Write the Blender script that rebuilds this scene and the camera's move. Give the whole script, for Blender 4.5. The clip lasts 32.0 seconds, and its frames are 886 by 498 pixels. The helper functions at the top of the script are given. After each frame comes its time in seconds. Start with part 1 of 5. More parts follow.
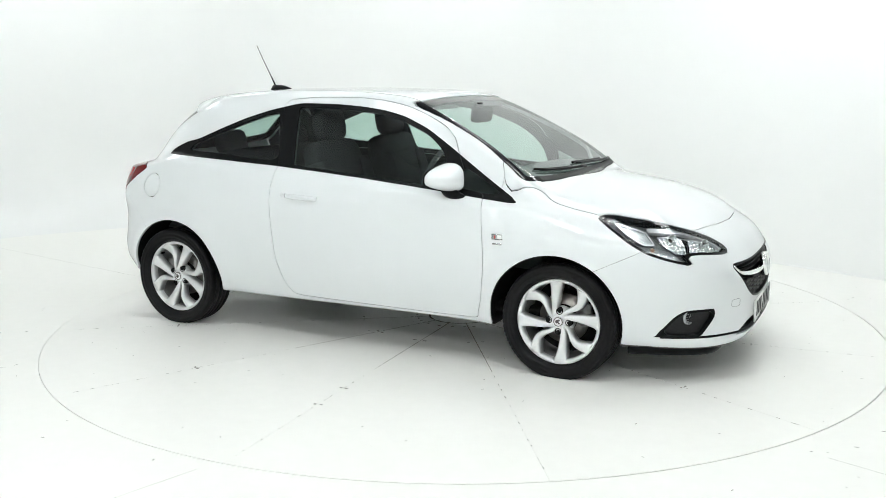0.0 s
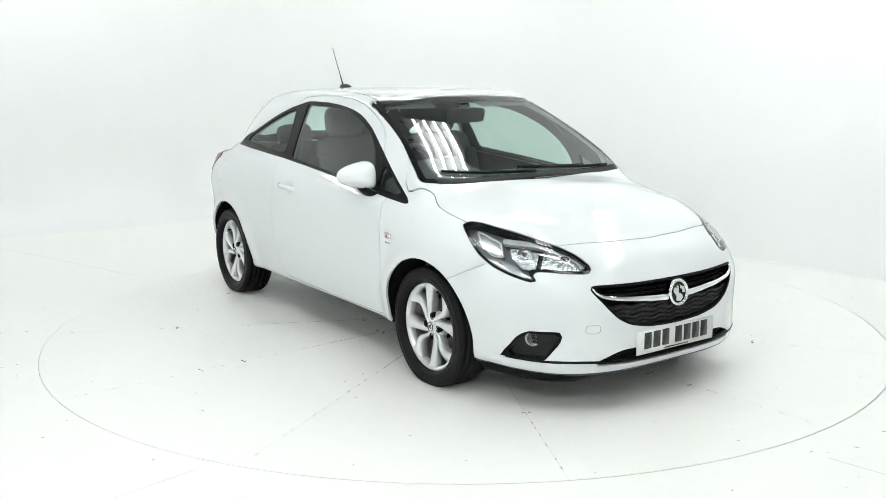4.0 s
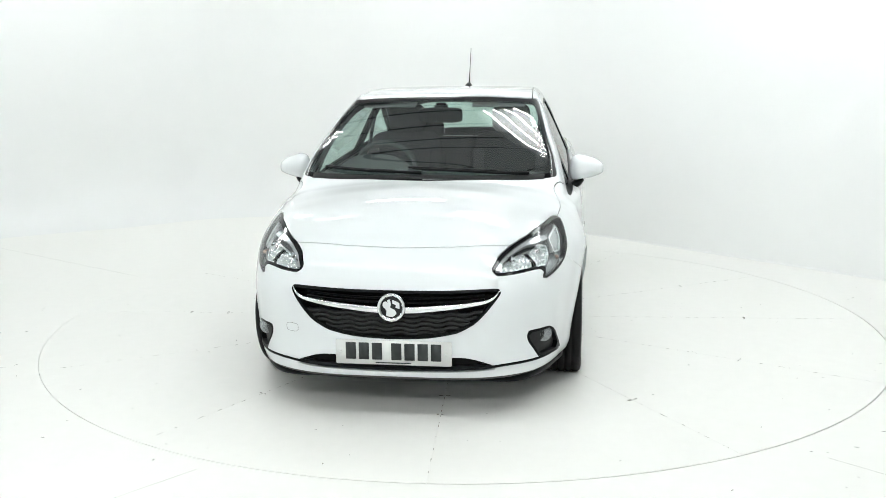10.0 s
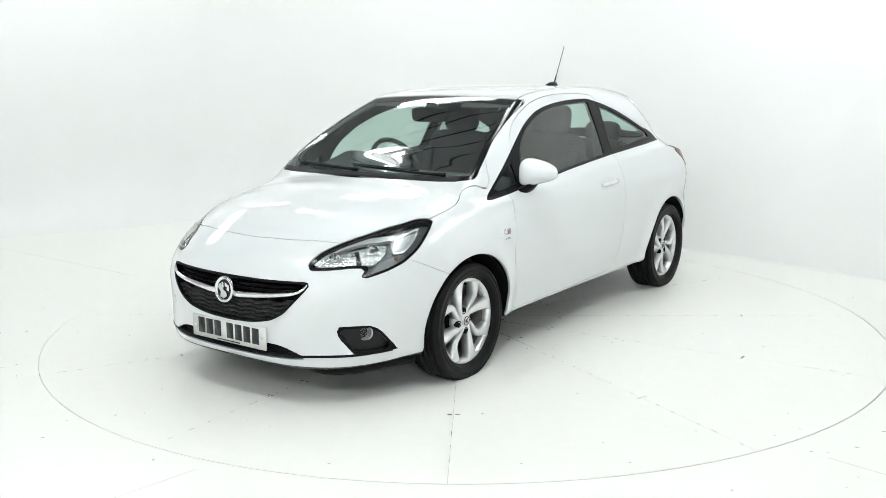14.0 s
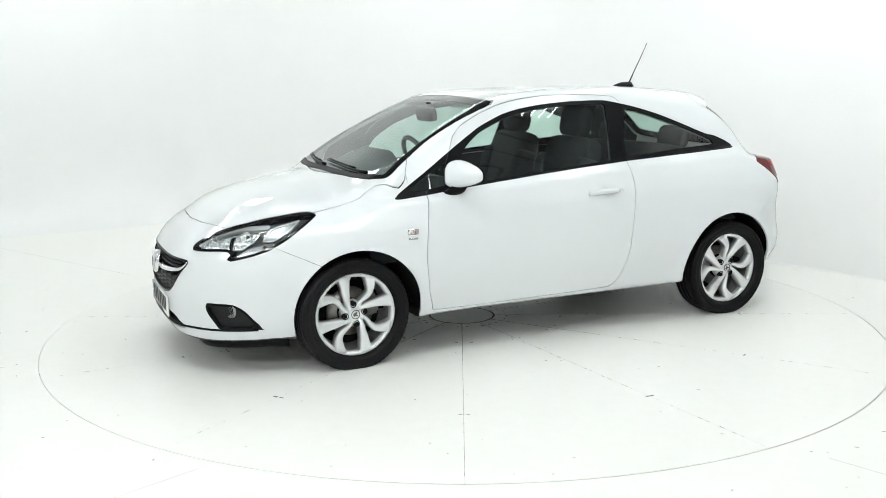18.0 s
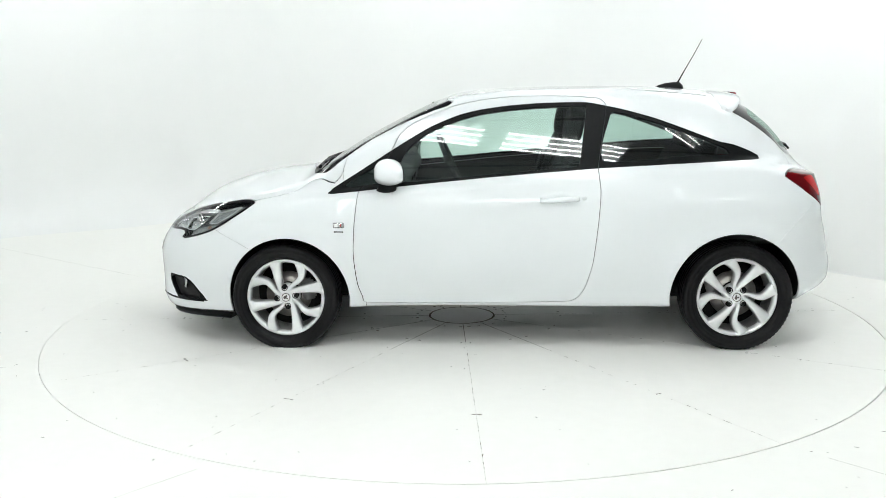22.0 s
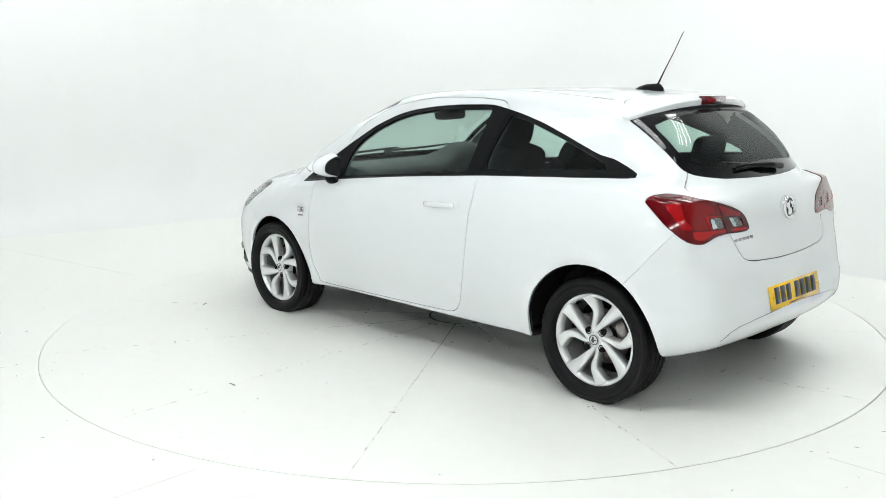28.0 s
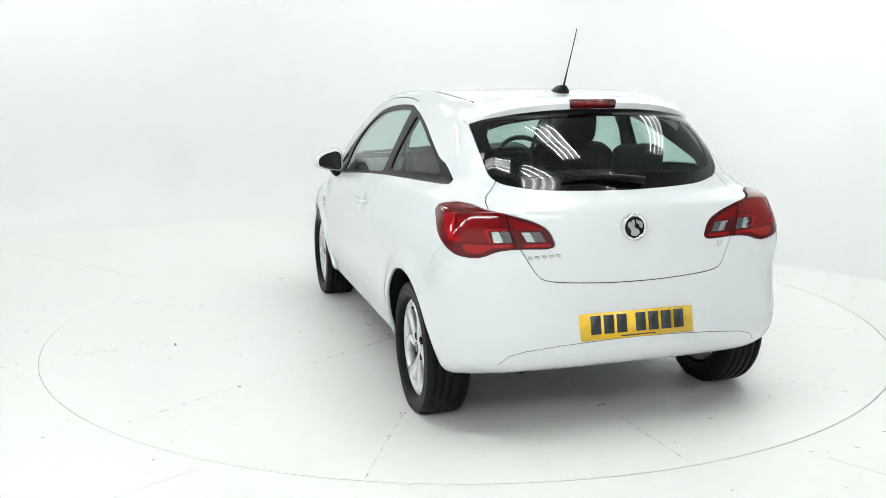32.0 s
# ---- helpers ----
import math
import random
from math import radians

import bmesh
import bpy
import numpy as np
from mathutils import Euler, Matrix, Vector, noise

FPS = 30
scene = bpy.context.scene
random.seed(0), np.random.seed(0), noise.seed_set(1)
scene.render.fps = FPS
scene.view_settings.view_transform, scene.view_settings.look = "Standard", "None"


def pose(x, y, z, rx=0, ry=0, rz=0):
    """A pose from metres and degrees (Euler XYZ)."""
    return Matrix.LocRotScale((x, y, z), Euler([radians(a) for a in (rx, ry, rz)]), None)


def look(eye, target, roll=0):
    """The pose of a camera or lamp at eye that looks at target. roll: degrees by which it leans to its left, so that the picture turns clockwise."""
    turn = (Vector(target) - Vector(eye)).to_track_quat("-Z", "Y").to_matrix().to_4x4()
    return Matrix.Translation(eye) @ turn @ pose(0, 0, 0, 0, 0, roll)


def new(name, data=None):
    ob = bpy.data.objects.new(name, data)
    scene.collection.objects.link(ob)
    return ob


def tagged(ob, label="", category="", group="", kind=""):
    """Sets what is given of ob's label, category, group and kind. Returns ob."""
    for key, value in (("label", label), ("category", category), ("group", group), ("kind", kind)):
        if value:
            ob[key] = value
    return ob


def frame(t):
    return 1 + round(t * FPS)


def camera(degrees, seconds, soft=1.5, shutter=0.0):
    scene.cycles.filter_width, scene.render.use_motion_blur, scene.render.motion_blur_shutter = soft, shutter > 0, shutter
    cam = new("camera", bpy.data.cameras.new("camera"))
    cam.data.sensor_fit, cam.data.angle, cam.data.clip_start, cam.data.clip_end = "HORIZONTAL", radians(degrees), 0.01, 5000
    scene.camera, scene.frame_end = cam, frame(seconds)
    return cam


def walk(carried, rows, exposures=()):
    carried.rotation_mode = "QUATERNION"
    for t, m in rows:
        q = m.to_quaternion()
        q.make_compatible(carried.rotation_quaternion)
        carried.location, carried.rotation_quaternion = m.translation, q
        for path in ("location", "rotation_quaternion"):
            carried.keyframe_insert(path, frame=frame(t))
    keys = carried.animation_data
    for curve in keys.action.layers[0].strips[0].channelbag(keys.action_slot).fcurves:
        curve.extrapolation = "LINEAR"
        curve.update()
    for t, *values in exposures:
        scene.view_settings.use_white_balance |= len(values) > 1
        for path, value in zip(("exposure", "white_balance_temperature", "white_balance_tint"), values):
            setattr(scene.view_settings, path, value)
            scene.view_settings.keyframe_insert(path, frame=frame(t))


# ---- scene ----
cam = camera(51.35, 32.0, soft=0.8)
EYE = (0.0, -5.727, 1.5015)
AIM = (-0.1143, -0.0961, 0.4489)
walk(cam, [(0.0, look(EYE, AIM, -0.489)), (32.0, look(EYE, AIM, -0.489))])

# the turntable turns clockwise at an even pace, and the car with it
TURN_START, TURN_RATE = -25.995, -7.0705
CAR_OFF = (-0.2813, -0.0917)


def turned(t):
    return pose(0, 0, 0, 0, 0, TURN_START + TURN_RATE * t)


# ---- light ----
world = bpy.data.worlds.new("hall")
scene.world = world
world.use_nodes = True
world.node_tree.nodes["Background"].inputs[0].default_value = (0.9, 0.95, 1.0, 1)
world.node_tree.nodes["Background"].inputs[1].default_value = 0.25
scene.view_settings.exposure = 0.0
TUBE_POWER = 22.3
# unseen fill, added to brighten: x below -4, y below -6, and (-3.0, 3.5)
FIXTURES = [(-0.75, -2.75, -18, 1.4), (0.85, -3.27, -18, 1.4), (2.28, 0.75, -72, 1.5, 0.0115), (2.74, -0.70, -72, 1.4, 0.0115), (0.65, 1.0, -65, 1.5, 0.014), (1.0, -1.7, -62, 1.5), (2.4, -2.85, -40, 0.7, 0.012),
            (-1.93, 1.53, -31, 0.95, 0.016, 3), (-3.0, 3.5, -40, 0.9), (-0.7, 3.2, -20, 1.4), (-2.1, -1.7, -30, 1.4), (-4.2, 2.2, 62, 1.5, 0.021), (-4.6, -4.4, 88, 1.5, 0.026),
            (-3.4, -6.2, 0, 1.5, 0.027), (-1.1, -6.5, 0, 1.5, 0.027), (0.8, -6.6, 0, 1.5, 0.027), (2.9, -6.6, 0, 1.5, 0.016)]


KNOWN = {}


def knots(table, x):
    """Smooth curve through (x, value) pairs, for arrays of x."""
    if id(table) in KNOWN and KNOWN[id(table)][0] is table:
        _, xs, ys, m = KNOWN[id(table)]
    else:
        xs = np.array([p[0] for p in table], float)
        ys = np.array([p[1] for p in table], float)
        if xs[0] > xs[-1]:
            xs, ys = xs[::-1], ys[::-1]
        d = np.diff(ys) / np.diff(xs)
        m = np.concatenate([[d[0]], (d[:-1] + d[1:]) / 2, [d[-1]]])
        m[1:-1][d[:-1] * d[1:] <= 0] = 0.0
        KNOWN[id(table)] = (table, xs, ys, m)
    x = np.asarray(x, float)
    k = np.clip(np.searchsorted(xs, x) - 1, 0, len(xs) - 2)
    h = xs[k + 1] - xs[k]
    s = np.clip((x - xs[k]) / h, 0, 1)
    v = (2 * s**3 - 3 * s**2 + 1) * ys[k] + (s**3 - 2 * s**2 + s) * h * m[k] + (3 * s**2 - 2 * s**3) * ys[k + 1] + (s**3 - s**2) * h * m[k + 1]
    over, under = np.maximum(x - xs[-1], 0), np.minimum(x - xs[0], 0)
    return v + over * m[-1] + under * m[0]


def smax(a, b, r):
    return np.maximum(a, b) + np.maximum(r - np.abs(a - b), 0) ** 2 / (4 * r)


def smooth(a, b, x):
    s = np.clip((x - a) / (b - a), 0, 1)
    return s * s * (3 - 2 * s)


TOP = [(2.3, 0.52), (2.12, 0.64), (2.02, 0.72), (1.92, 0.775), (1.78, 0.846), (1.6, 0.906), (1.4, 0.943), (1.24, 0.960), (1.16, 0.974), (1.05, 1.03), (0.862, 1.145), (0.64, 1.262),
       (0.44, 1.354), (0.30, 1.402), (0.10, 1.424), (-0.184, 1.436), (-0.48, 1.439), (-0.92, 1.430), (-1.22, 1.405), (-1.40, 1.385), (-1.8, 1.33)]
CROWN = [(2.1, 0.10), (1.8, 0.19), (1.5, 0.21), (1.2, 0.14), (1.0, 0.07), (0.5, 0.07), (0.2, 0.05), (0.0, 0.035), (-0.6, 0.04), (-1.0, 0.07), (-1.4, 0.10)]
FRONT = [(0.10, 2.02), (0.17, 2.085), (0.25, 2.115), (0.36, 2.115), (0.50, 2.12), (0.60, 2.10), (0.70, 2.05), (0.78, 1.97), (0.95, 1.85)]
REAR = [(0.15, -1.70), (0.22, -1.765), (0.28, -1.80), (0.34, -1.828), (0.40, -1.846), (0.46, -1.846), (0.54, -1.828), (0.62, -1.815), (0.70, -1.80), (0.80, -1.788), (0.90, -1.768), (0.98, -1.737), (1.02, -1.705), (1.2, -1.56), (1.34, -1.39), (1.45, -1.24)]
BELT = [(1.1, 0.87), (0.99, 0.878), (0.59, 0.918), (0.06, 0.962), (-0.477, 1.0), (-0.95, 1.026), (-1.36, 1.05), (-1.7, 1.06)]
GLASS = [(1.3, 0.63), (0.99, 0.70), (0.4, 0.738), (-0.4, 0.748), (-1.0, 0.728), (-1.375, 0.685), (-1.7, 0.63)]
LOWER = [(0.10, 0.70), (0.17, 0.76), (0.225, 0.792), (0.30, 0.808), (0.40, 0.832), (0.52, 0.846), (0.64, 0.846), (0.74, 0.842), (0.82, 0.834), (0.88, 0.815), (0.95, 0.785), (1.02, 0.75), (1.12, 0.69), (1.3, 0.56)]
TAPER = [(2.2, -0.06), (1.8, -0.03), (1.3, 0.0), (0.9, 0.0), (0.0, 0.005), (-0.7, 0.004), (-1.25, 0.0), (-1.6, -0.02), (-1.9, -0.06)]
UNDER = [(2.2, 0.165), (1.6, 0.175), (0.9, 0.225), (-0.9, 0.235), (-1.3, 0.245), (-1.6, 0.262), (-1.9, 0.298)]


def half_width(x, z):
    low = knots(LOWER, z) + knots(TAPER, x) - 0.038 * smooth(0.70, 0.84, z) * smooth(0.65, 1.15, x)
    for cx, cz, r in ((1.235, 0.285, 0.36), (-1.235, 0.30, 0.368)):
        d = np.hypot(x - cx, z - cz) - r
        low = low + 0.014 * np.exp(-(d / 0.055) ** 2) * (z < 0.75)
    low = low - 0.011 * np.exp(-(((x + 0.265) / 0.055) ** 2) - ((z - 0.838) / 0.032) ** 2)
    gl = knots(GLASS, x) - 0.42 * (z - 1.0) - 0.15 * (z - 1.0) * np.abs(z - 1.0)
    zb = knots(BELT, x)
    k = smooth(zb - 0.045, zb + 0.012, z) * smooth(1.30, 1.05, x) * smooth(-1.75, -1.35, x)
    return low * (1 - k) + gl * k


def form(p):
    """Signed size of the car's outer skin: below zero inside."""
    x, y, z = p[..., 0], np.abs(p[..., 1]), p[..., 2]
    side = (y - half_width(x, z)) / np.sqrt(1 + 0.17 * smooth(0.9, 1.05, z))
    zt = knots(TOP, x) - knots(CROWN, x) * y**2
    e = 0.02
    slope = (knots(TOP, x + e) - knots(TOP, x - e)) / (2 * e)
    top = (z - zt) / np.sqrt(1 + slope**2)
    xf = knots(FRONT, z) - 1.15 * np.maximum(y - 0.02, 0) ** 3.8
    fs = (knots(FRONT, z + e) - knots(FRONT, z - e)) / (2 * e)
    front = (x - xf) / np.sqrt(1 + fs**2 + (4.4 * y**2.8) ** 2)
    low = smooth(0.80, 0.62, z)
    high = smooth(0.958, 1.008, z)
    xr = knots(REAR, z) + 0.56 * y**2.4 * high + 0.165 * y**2 * (1 - low) * (1 - high) + 0.20 * y**3.2 * low
    rs = (knots(REAR, z + e) - knots(REAR, z - e)) / (2 * e)
    rear = (xr - x) / np.sqrt(1 + rs**2 + (1.3 * y**1.4) ** 2)
    bottom = knots(UNDER, x) - z
    f = smax(side, top, 0.04 + 0.11 * smooth(0.9, 1.3, x) + 0.07 * smooth(-0.4, -1.1, x))
    f = smax(f, front, 0.16)
    f = smax(f, rear, 0.08 + 0.02 * high + 0.10 * low)
    return smax(f, bottom, 0.03 + 0.08 * smooth(-1.5, -1.7, x))


def skin_normal(p):
    g = np.stack([(form(p + d) - form(p - d)) for d in np.eye(3) * 0.004], -1)
    return g / np.maximum(np.linalg.norm(g, axis=-1, keepdims=True), 1e-9)


def meet(origin, way, far=1.6):
    """Where rays from inside leave the skin."""
    n = 60
    lo, hi = np.zeros(origin.shape[:-1]), np.full(origin.shape[:-1], far)
    found = np.zeros(origin.shape[:-1], bool)
    for k in range(1, n + 1):
        d = np.full(origin.shape[:-1], far * k / n)
        out = (form(origin + way * d[..., None]) > 0) & ~found
        hi = np.where(out, d, hi)
        lo = np.where(out, d - far / n, lo)
        found |= out
    for _ in range(22):
        mid = (lo + hi) / 2
        out = form(origin + way * mid[..., None]) > 0
        hi, lo = np.where(out, mid, hi), np.where(out, lo, mid)
    return origin + way * ((lo + hi) / 2)[..., None]


def settle(p, rounds=3):
    """Points moved on to the skin."""
    for _ in range(rounds):
        g = np.stack([(form(p + d) - form(p - d)) / 0.004 for d in np.eye(3) * 0.002], -1)
        p = p - form(p)[..., None] * g / np.maximum((g**2).sum(-1, keepdims=True), 0.2)
    return p


# ---- materials ----
def material(name, color, rough=0.5, metal=0.0, coat=0.0, grain=0.0, scale=40.0, bump=0.0, stain=0.0, spec=0.5, dirt=(0.5, 0.47, 0.42)):
    """A surface with fine grain, broad stains and relief at real size."""
    m = bpy.data.materials.new(name)
    m.use_nodes = True
    nt = m.node_tree
    b = nt.nodes["Principled BSDF"]
    b.inputs["Base Color"].default_value = (*color, 1)
    b.inputs["Roughness"].default_value = rough
    b.inputs["Metallic"].default_value = metal
    b.inputs["Coat Weight"].default_value = coat
    b.inputs["Coat Roughness"].default_value = 0.03
    b.inputs["Specular IOR Level"].default_value = spec
    if not (grain or stain or bump):
        return m
    tc = nt.nodes.new("ShaderNodeTexCoord")
    fine = nt.nodes.new("ShaderNodeTexNoise")
    fine.inputs["Scale"].default_value, fine.inputs["Detail"].default_value = scale, 6
    wide = nt.nodes.new("ShaderNodeTexNoise")
    wide.inputs["Scale"].default_value, wide.inputs["Detail"].default_value = scale / 22, 5
    for n in (fine, wide):
        nt.links.new(tc.outputs["Object"], n.inputs["Vector"])
    mix = nt.nodes.new("ShaderNodeMixRGB")
    mix.inputs[1].default_value = (*[c * (1 - grain) for c in color], 1)
    mix.inputs[2].default_value = (*[min(c * (1 + grain), 1) for c in color], 1)
    nt.links.new(fine.outputs["Fac"], mix.inputs[0])
    over = nt.nodes.new("ShaderNodeMixRGB")
    ramp = nt.nodes.new("ShaderNodeMapRange")
    ramp.inputs[1].default_value, ramp.inputs[2].default_value, ramp.inputs[4].default_value = 0.5, 0.85, stain
    nt.links.new(wide.outputs["Fac"], ramp.inputs[0])
    nt.links.new(ramp.outputs[0], over.inputs[0])
    nt.links.new(mix.outputs[0], over.inputs[1])
    over.inputs[2].default_value = (*[c * d for c, d in zip(color, dirt)], 1)
    nt.links.new(over.outputs[0], b.inputs["Base Color"])
    if bump:
        bp = nt.nodes.new("ShaderNodeBump")
        bp.inputs["Strength"].default_value, bp.inputs["Distance"].default_value = bump, 0.002
        nt.links.new(fine.outputs["Fac"], bp.inputs["Height"])
        nt.links.new(bp.outputs[0], b.inputs["Normal"])
    return m


def pane(name, tint, gloss=0.11, rough=0.0, edge=1.0):
    """Thin glass: tinted clear sheet with a mirror coat by Fresnel."""
    m = bpy.data.materials.new(name)
    m.use_nodes = True
    nt = m.node_tree
    nt.nodes.remove(nt.nodes["Principled BSDF"])
    clear = nt.nodes.new("ShaderNodeBsdfTransparent")
    clear.inputs[0].default_value = (*tint, 1)
    shine = nt.nodes.new("ShaderNodeBsdfGlossy")
    shine.inputs["Roughness"].default_value = rough
    lw = nt.nodes.new("ShaderNodeLayerWeight")
    lw.inputs["Blend"].default_value = 0.5
    steep = nt.nodes.new("ShaderNodeMath")
    steep.operation, steep.inputs[1].default_value = "POWER", 5.0
    fr = nt.nodes.new("ShaderNodeMath")
    fr.operation, fr.inputs[1].default_value, fr.inputs[2].default_value = "MULTIPLY_ADD", (1 - gloss) * edge, gloss
    nt.links.new(lw.outputs["Facing"], steep.inputs[0])
    nt.links.new(steep.outputs[0], fr.inputs[0])
    mix = nt.nodes.new("ShaderNodeMixShader")
    nt.links.new(fr.outputs[0], mix.inputs[0])
    nt.links.new(clear.outputs[0], mix.inputs[1])
    nt.links.new(shine.outputs[0], mix.inputs[2])
    nt.links.new(mix.outputs[0], nt.nodes["Material Output"].inputs["Surface"])
    return m


def glow(name, color, strength):
    m = bpy.data.materials.new(name)
    m.use_nodes = True
    b = m.node_tree.nodes["Principled BSDF"]
    b.inputs["Base Color"].default_value = (0.8, 0.8, 0.8, 1)
    b.inputs["Emission Color"].default_value = (*color, 1)
    b.inputs["Emission Strength"].default_value = strength
    return m


PAINT = material("white_paint", (0.76, 0.788, 0.80), 0.6, coat=1.0, grain=0.008, scale=9, stain=0.012, spec=0.1)
FLOOR = material("white_floor_paint", (0.89, 0.888, 0.857), 0.36, grain=0.025, scale=14, stain=0.12, bump=0.06, spec=0.35, dirt=(0.90, 0.895, 0.82))
WALL = material("white_wall_paint", (0.868, 0.876, 0.870), 0.75, grain=0.01, scale=5, stain=0.02, spec=0.2, dirt=(0.93, 0.92, 0.90))
SEAM = material("seam_dirt", (0.20, 0.18, 0.15), 0.8, grain=0.4, scale=30, stain=0.4)
SCUFF = material("scuff_marks", (0.22, 0.21, 0.19), 0.7, grain=0.3, scale=60)
CEILING = material("grey_ceiling_sheet", (0.60, 0.61, 0.62), 0.7, grain=0.06, scale=6, stain=0.12)
RIB = material("dark_ceiling_rib", (0.02, 0.02, 0.022), 0.6, grain=0.2)
CASING = material("lamp_casing", (0.75, 0.75, 0.75), 0.4, grain=0.02)
TUBE = glow("lit_tube", (0.958, 1.0, 0.993), TUBE_POWER)
SATIN = material("black_trim", (0.007, 0.0075, 0.008), 0.34, grain=0.25, scale=90, bump=0.03, spec=0.08)
DULL = material("dull_black_plastic", (0.020, 0.0205, 0.021), 0.5, grain=0.3, scale=70, spec=0.2)
GLOSS = material("black_gloss", (0.006, 0.006, 0.007), 0.1, coat=0.6, grain=0.1, scale=12, spec=0.1)
UNDERSIDE = material("grey_underside", (0.075, 0.073, 0.07), 0.8, grain=0.4, scale=20, stain=0.4, dirt=(0.4, 0.38, 0.35), spec=0.2)
MATT = material("black_underside", (0.008, 0.008, 0.008), 0.85, grain=0.4, scale=20, stain=0.3, dirt=(2.5, 2.4, 2.2), spec=0.15)
RUBBER = material("tyre_rubber", (0.007, 0.007, 0.0075), 0.46, grain=0.3, scale=55, bump=0.15, stain=0.3, dirt=(2.0, 1.9, 1.8), spec=0.14)
ALLOY = material("silver_alloy", (0.76, 0.77, 0.775), 0.30, metal=0.55, coat=0.6, grain=0.03, scale=40, stain=0.1)
INNER_ALLOY = material("rim_barrel", (0.36, 0.355, 0.35), 0.45, metal=0.5, grain=0.25, scale=25, stain=0.5)
STEEL = material("brake_disc", (0.35, 0.33, 0.31), 0.35, metal=0.9, grain=0.2, scale=80, stain=0.5)
CHROME = material("chrome", (0.82, 0.83, 0.84), 0.06, metal=1.0, grain=0.01)
REFLECTOR = material("lamp_reflector", (0.78, 0.80, 0.81), 0.12, metal=0.95, grain=0.05, scale=120, bump=0.2)
FROST = material("lamp_lens_grey", (0.40, 0.42, 0.43), 0.18, metal=0.5, coat=0.6, grain=0.08, scale=150, bump=0.25)
GUIDE = material("pale_light_guide", (0.66, 0.68, 0.69), 0.2, metal=0.4, coat=0.6, grain=0.04, scale=120)
AMBER = material("amber_bulb", (0.24, 0.14, 0.10), 0.3, coat=0.5, grain=0.1)
RED = material("red_lens", (0.115, 0.001, 0.003), 0.12, coat=0.8, grain=0.12, scale=60, spec=0.1)
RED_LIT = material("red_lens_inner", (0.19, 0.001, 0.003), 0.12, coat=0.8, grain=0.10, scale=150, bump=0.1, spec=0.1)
RED_DARK = material("red_lens_border", (0.075, 0.002, 0.004), 0.10, coat=0.8, grain=0.1, scale=60, spec=0.1)
RED_GUIDE = material("red_light_guide", (0.34, 0.002, 0.004), 0.15, coat=0.8, grain=0.06, scale=150, spec=0.1)
LAMP_GREY = material("lamp_inner_grey", (0.11, 0.115, 0.12), 0.3, metal=0.4, grain=0.08, scale=90)
SMOKE = material("reverse_lens", (0.15, 0.13, 0.13), 0.15, metal=0.4, coat=1.0, grain=0.3, scale=90)
CLOTH = material("dark_seat_cloth", (0.020, 0.021, 0.023), 0.9, grain=0.35, scale=220, bump=0.3, stain=0.1)
TRIM = material("dark_cabin_plastic", (0.055, 0.064, 0.066), 0.6, grain=0.2, scale=150, bump=0.15)
LINER = material("grey_headliner", (0.30, 0.31, 0.31), 0.9, grain=0.06, scale=120, bump=0.1)
WHITE_PLATE = material("white_plate", (0.78, 0.79, 0.77), 0.25, coat=0.6, grain=0.02)
YELLOW_PLATE = material("yellow_plate", (0.80, 0.50, 0.02), 0.25, coat=0.6, grain=0.03)
INK = material("plate_ink", (0.02, 0.025, 0.025), 0.4, grain=0.2)
MIRROR = material("mirror_glass", (0.85, 0.87, 0.87), 0.01, metal=1.0)
DECAL_RED = material("decal_red", (0.50, 0.05, 0.05), 0.3, coat=0.5)
GREY_LETTER = material("bright_letter", (0.55, 0.56, 0.57), 0.12, metal=0.9)
CLEAR_GLASS = pane("tinted_glass", (0.79, 0.925, 0.875), 0.09)
SCREEN_GLASS = pane("windscreen_glass", (0.80, 0.93, 0.885), 0.19)
QUARTER_GLASS = pane("quarter_glass", (0.68, 0.81, 0.76), 0.075, 0.0, 0.45)
PRIVACY = pane("rear_glass", (0.60, 0.73, 0.68), 0.065, 0.0, 0.4)
LENS = pane("clear_lens", (0.93, 0.95, 0.95), 0.05)


# ---- mesh helpers ----
def mesh_data(name, verts, faces, mat, smooth_faces=True, normals=None):
    me = bpy.data.meshes.new(name)
    me.from_pydata([tuple(map(float, v)) for v in verts], [], [tuple(map(int, f)) for f in faces])
    me.materials.append(mat)
    me.polygons.foreach_set("use_smooth", [smooth_faces] * len(me.polygons))
    me.update()
    if normals is not None:
        me.normals_split_custom_set_from_vertices([tuple(map(float, n)) for n in normals])
    return me


def part(name, data, parent, label="", group=""):
    ob = new(name, data)
    if parent is not None:
        ob.parent = parent
    return tagged(ob, label, group=group)


def from_bm(name, bm, mat, smooth_faces=True, angle=None):
    me = bpy.data.meshes.new(name)
    bmesh.ops.recalc_face_normals(bm, faces=bm.faces)
    if angle is not None:
        for e in bm.edges:
            e.smooth = not (len(e.link_faces) == 2 and e.calc_face_angle(0) > radians(angle))
    bm.to_mesh(me)
    bm.free()
    me.materials.append(mat)
    me.polygons.foreach_set("use_smooth", [smooth_faces] * len(me.polygons))
    return me


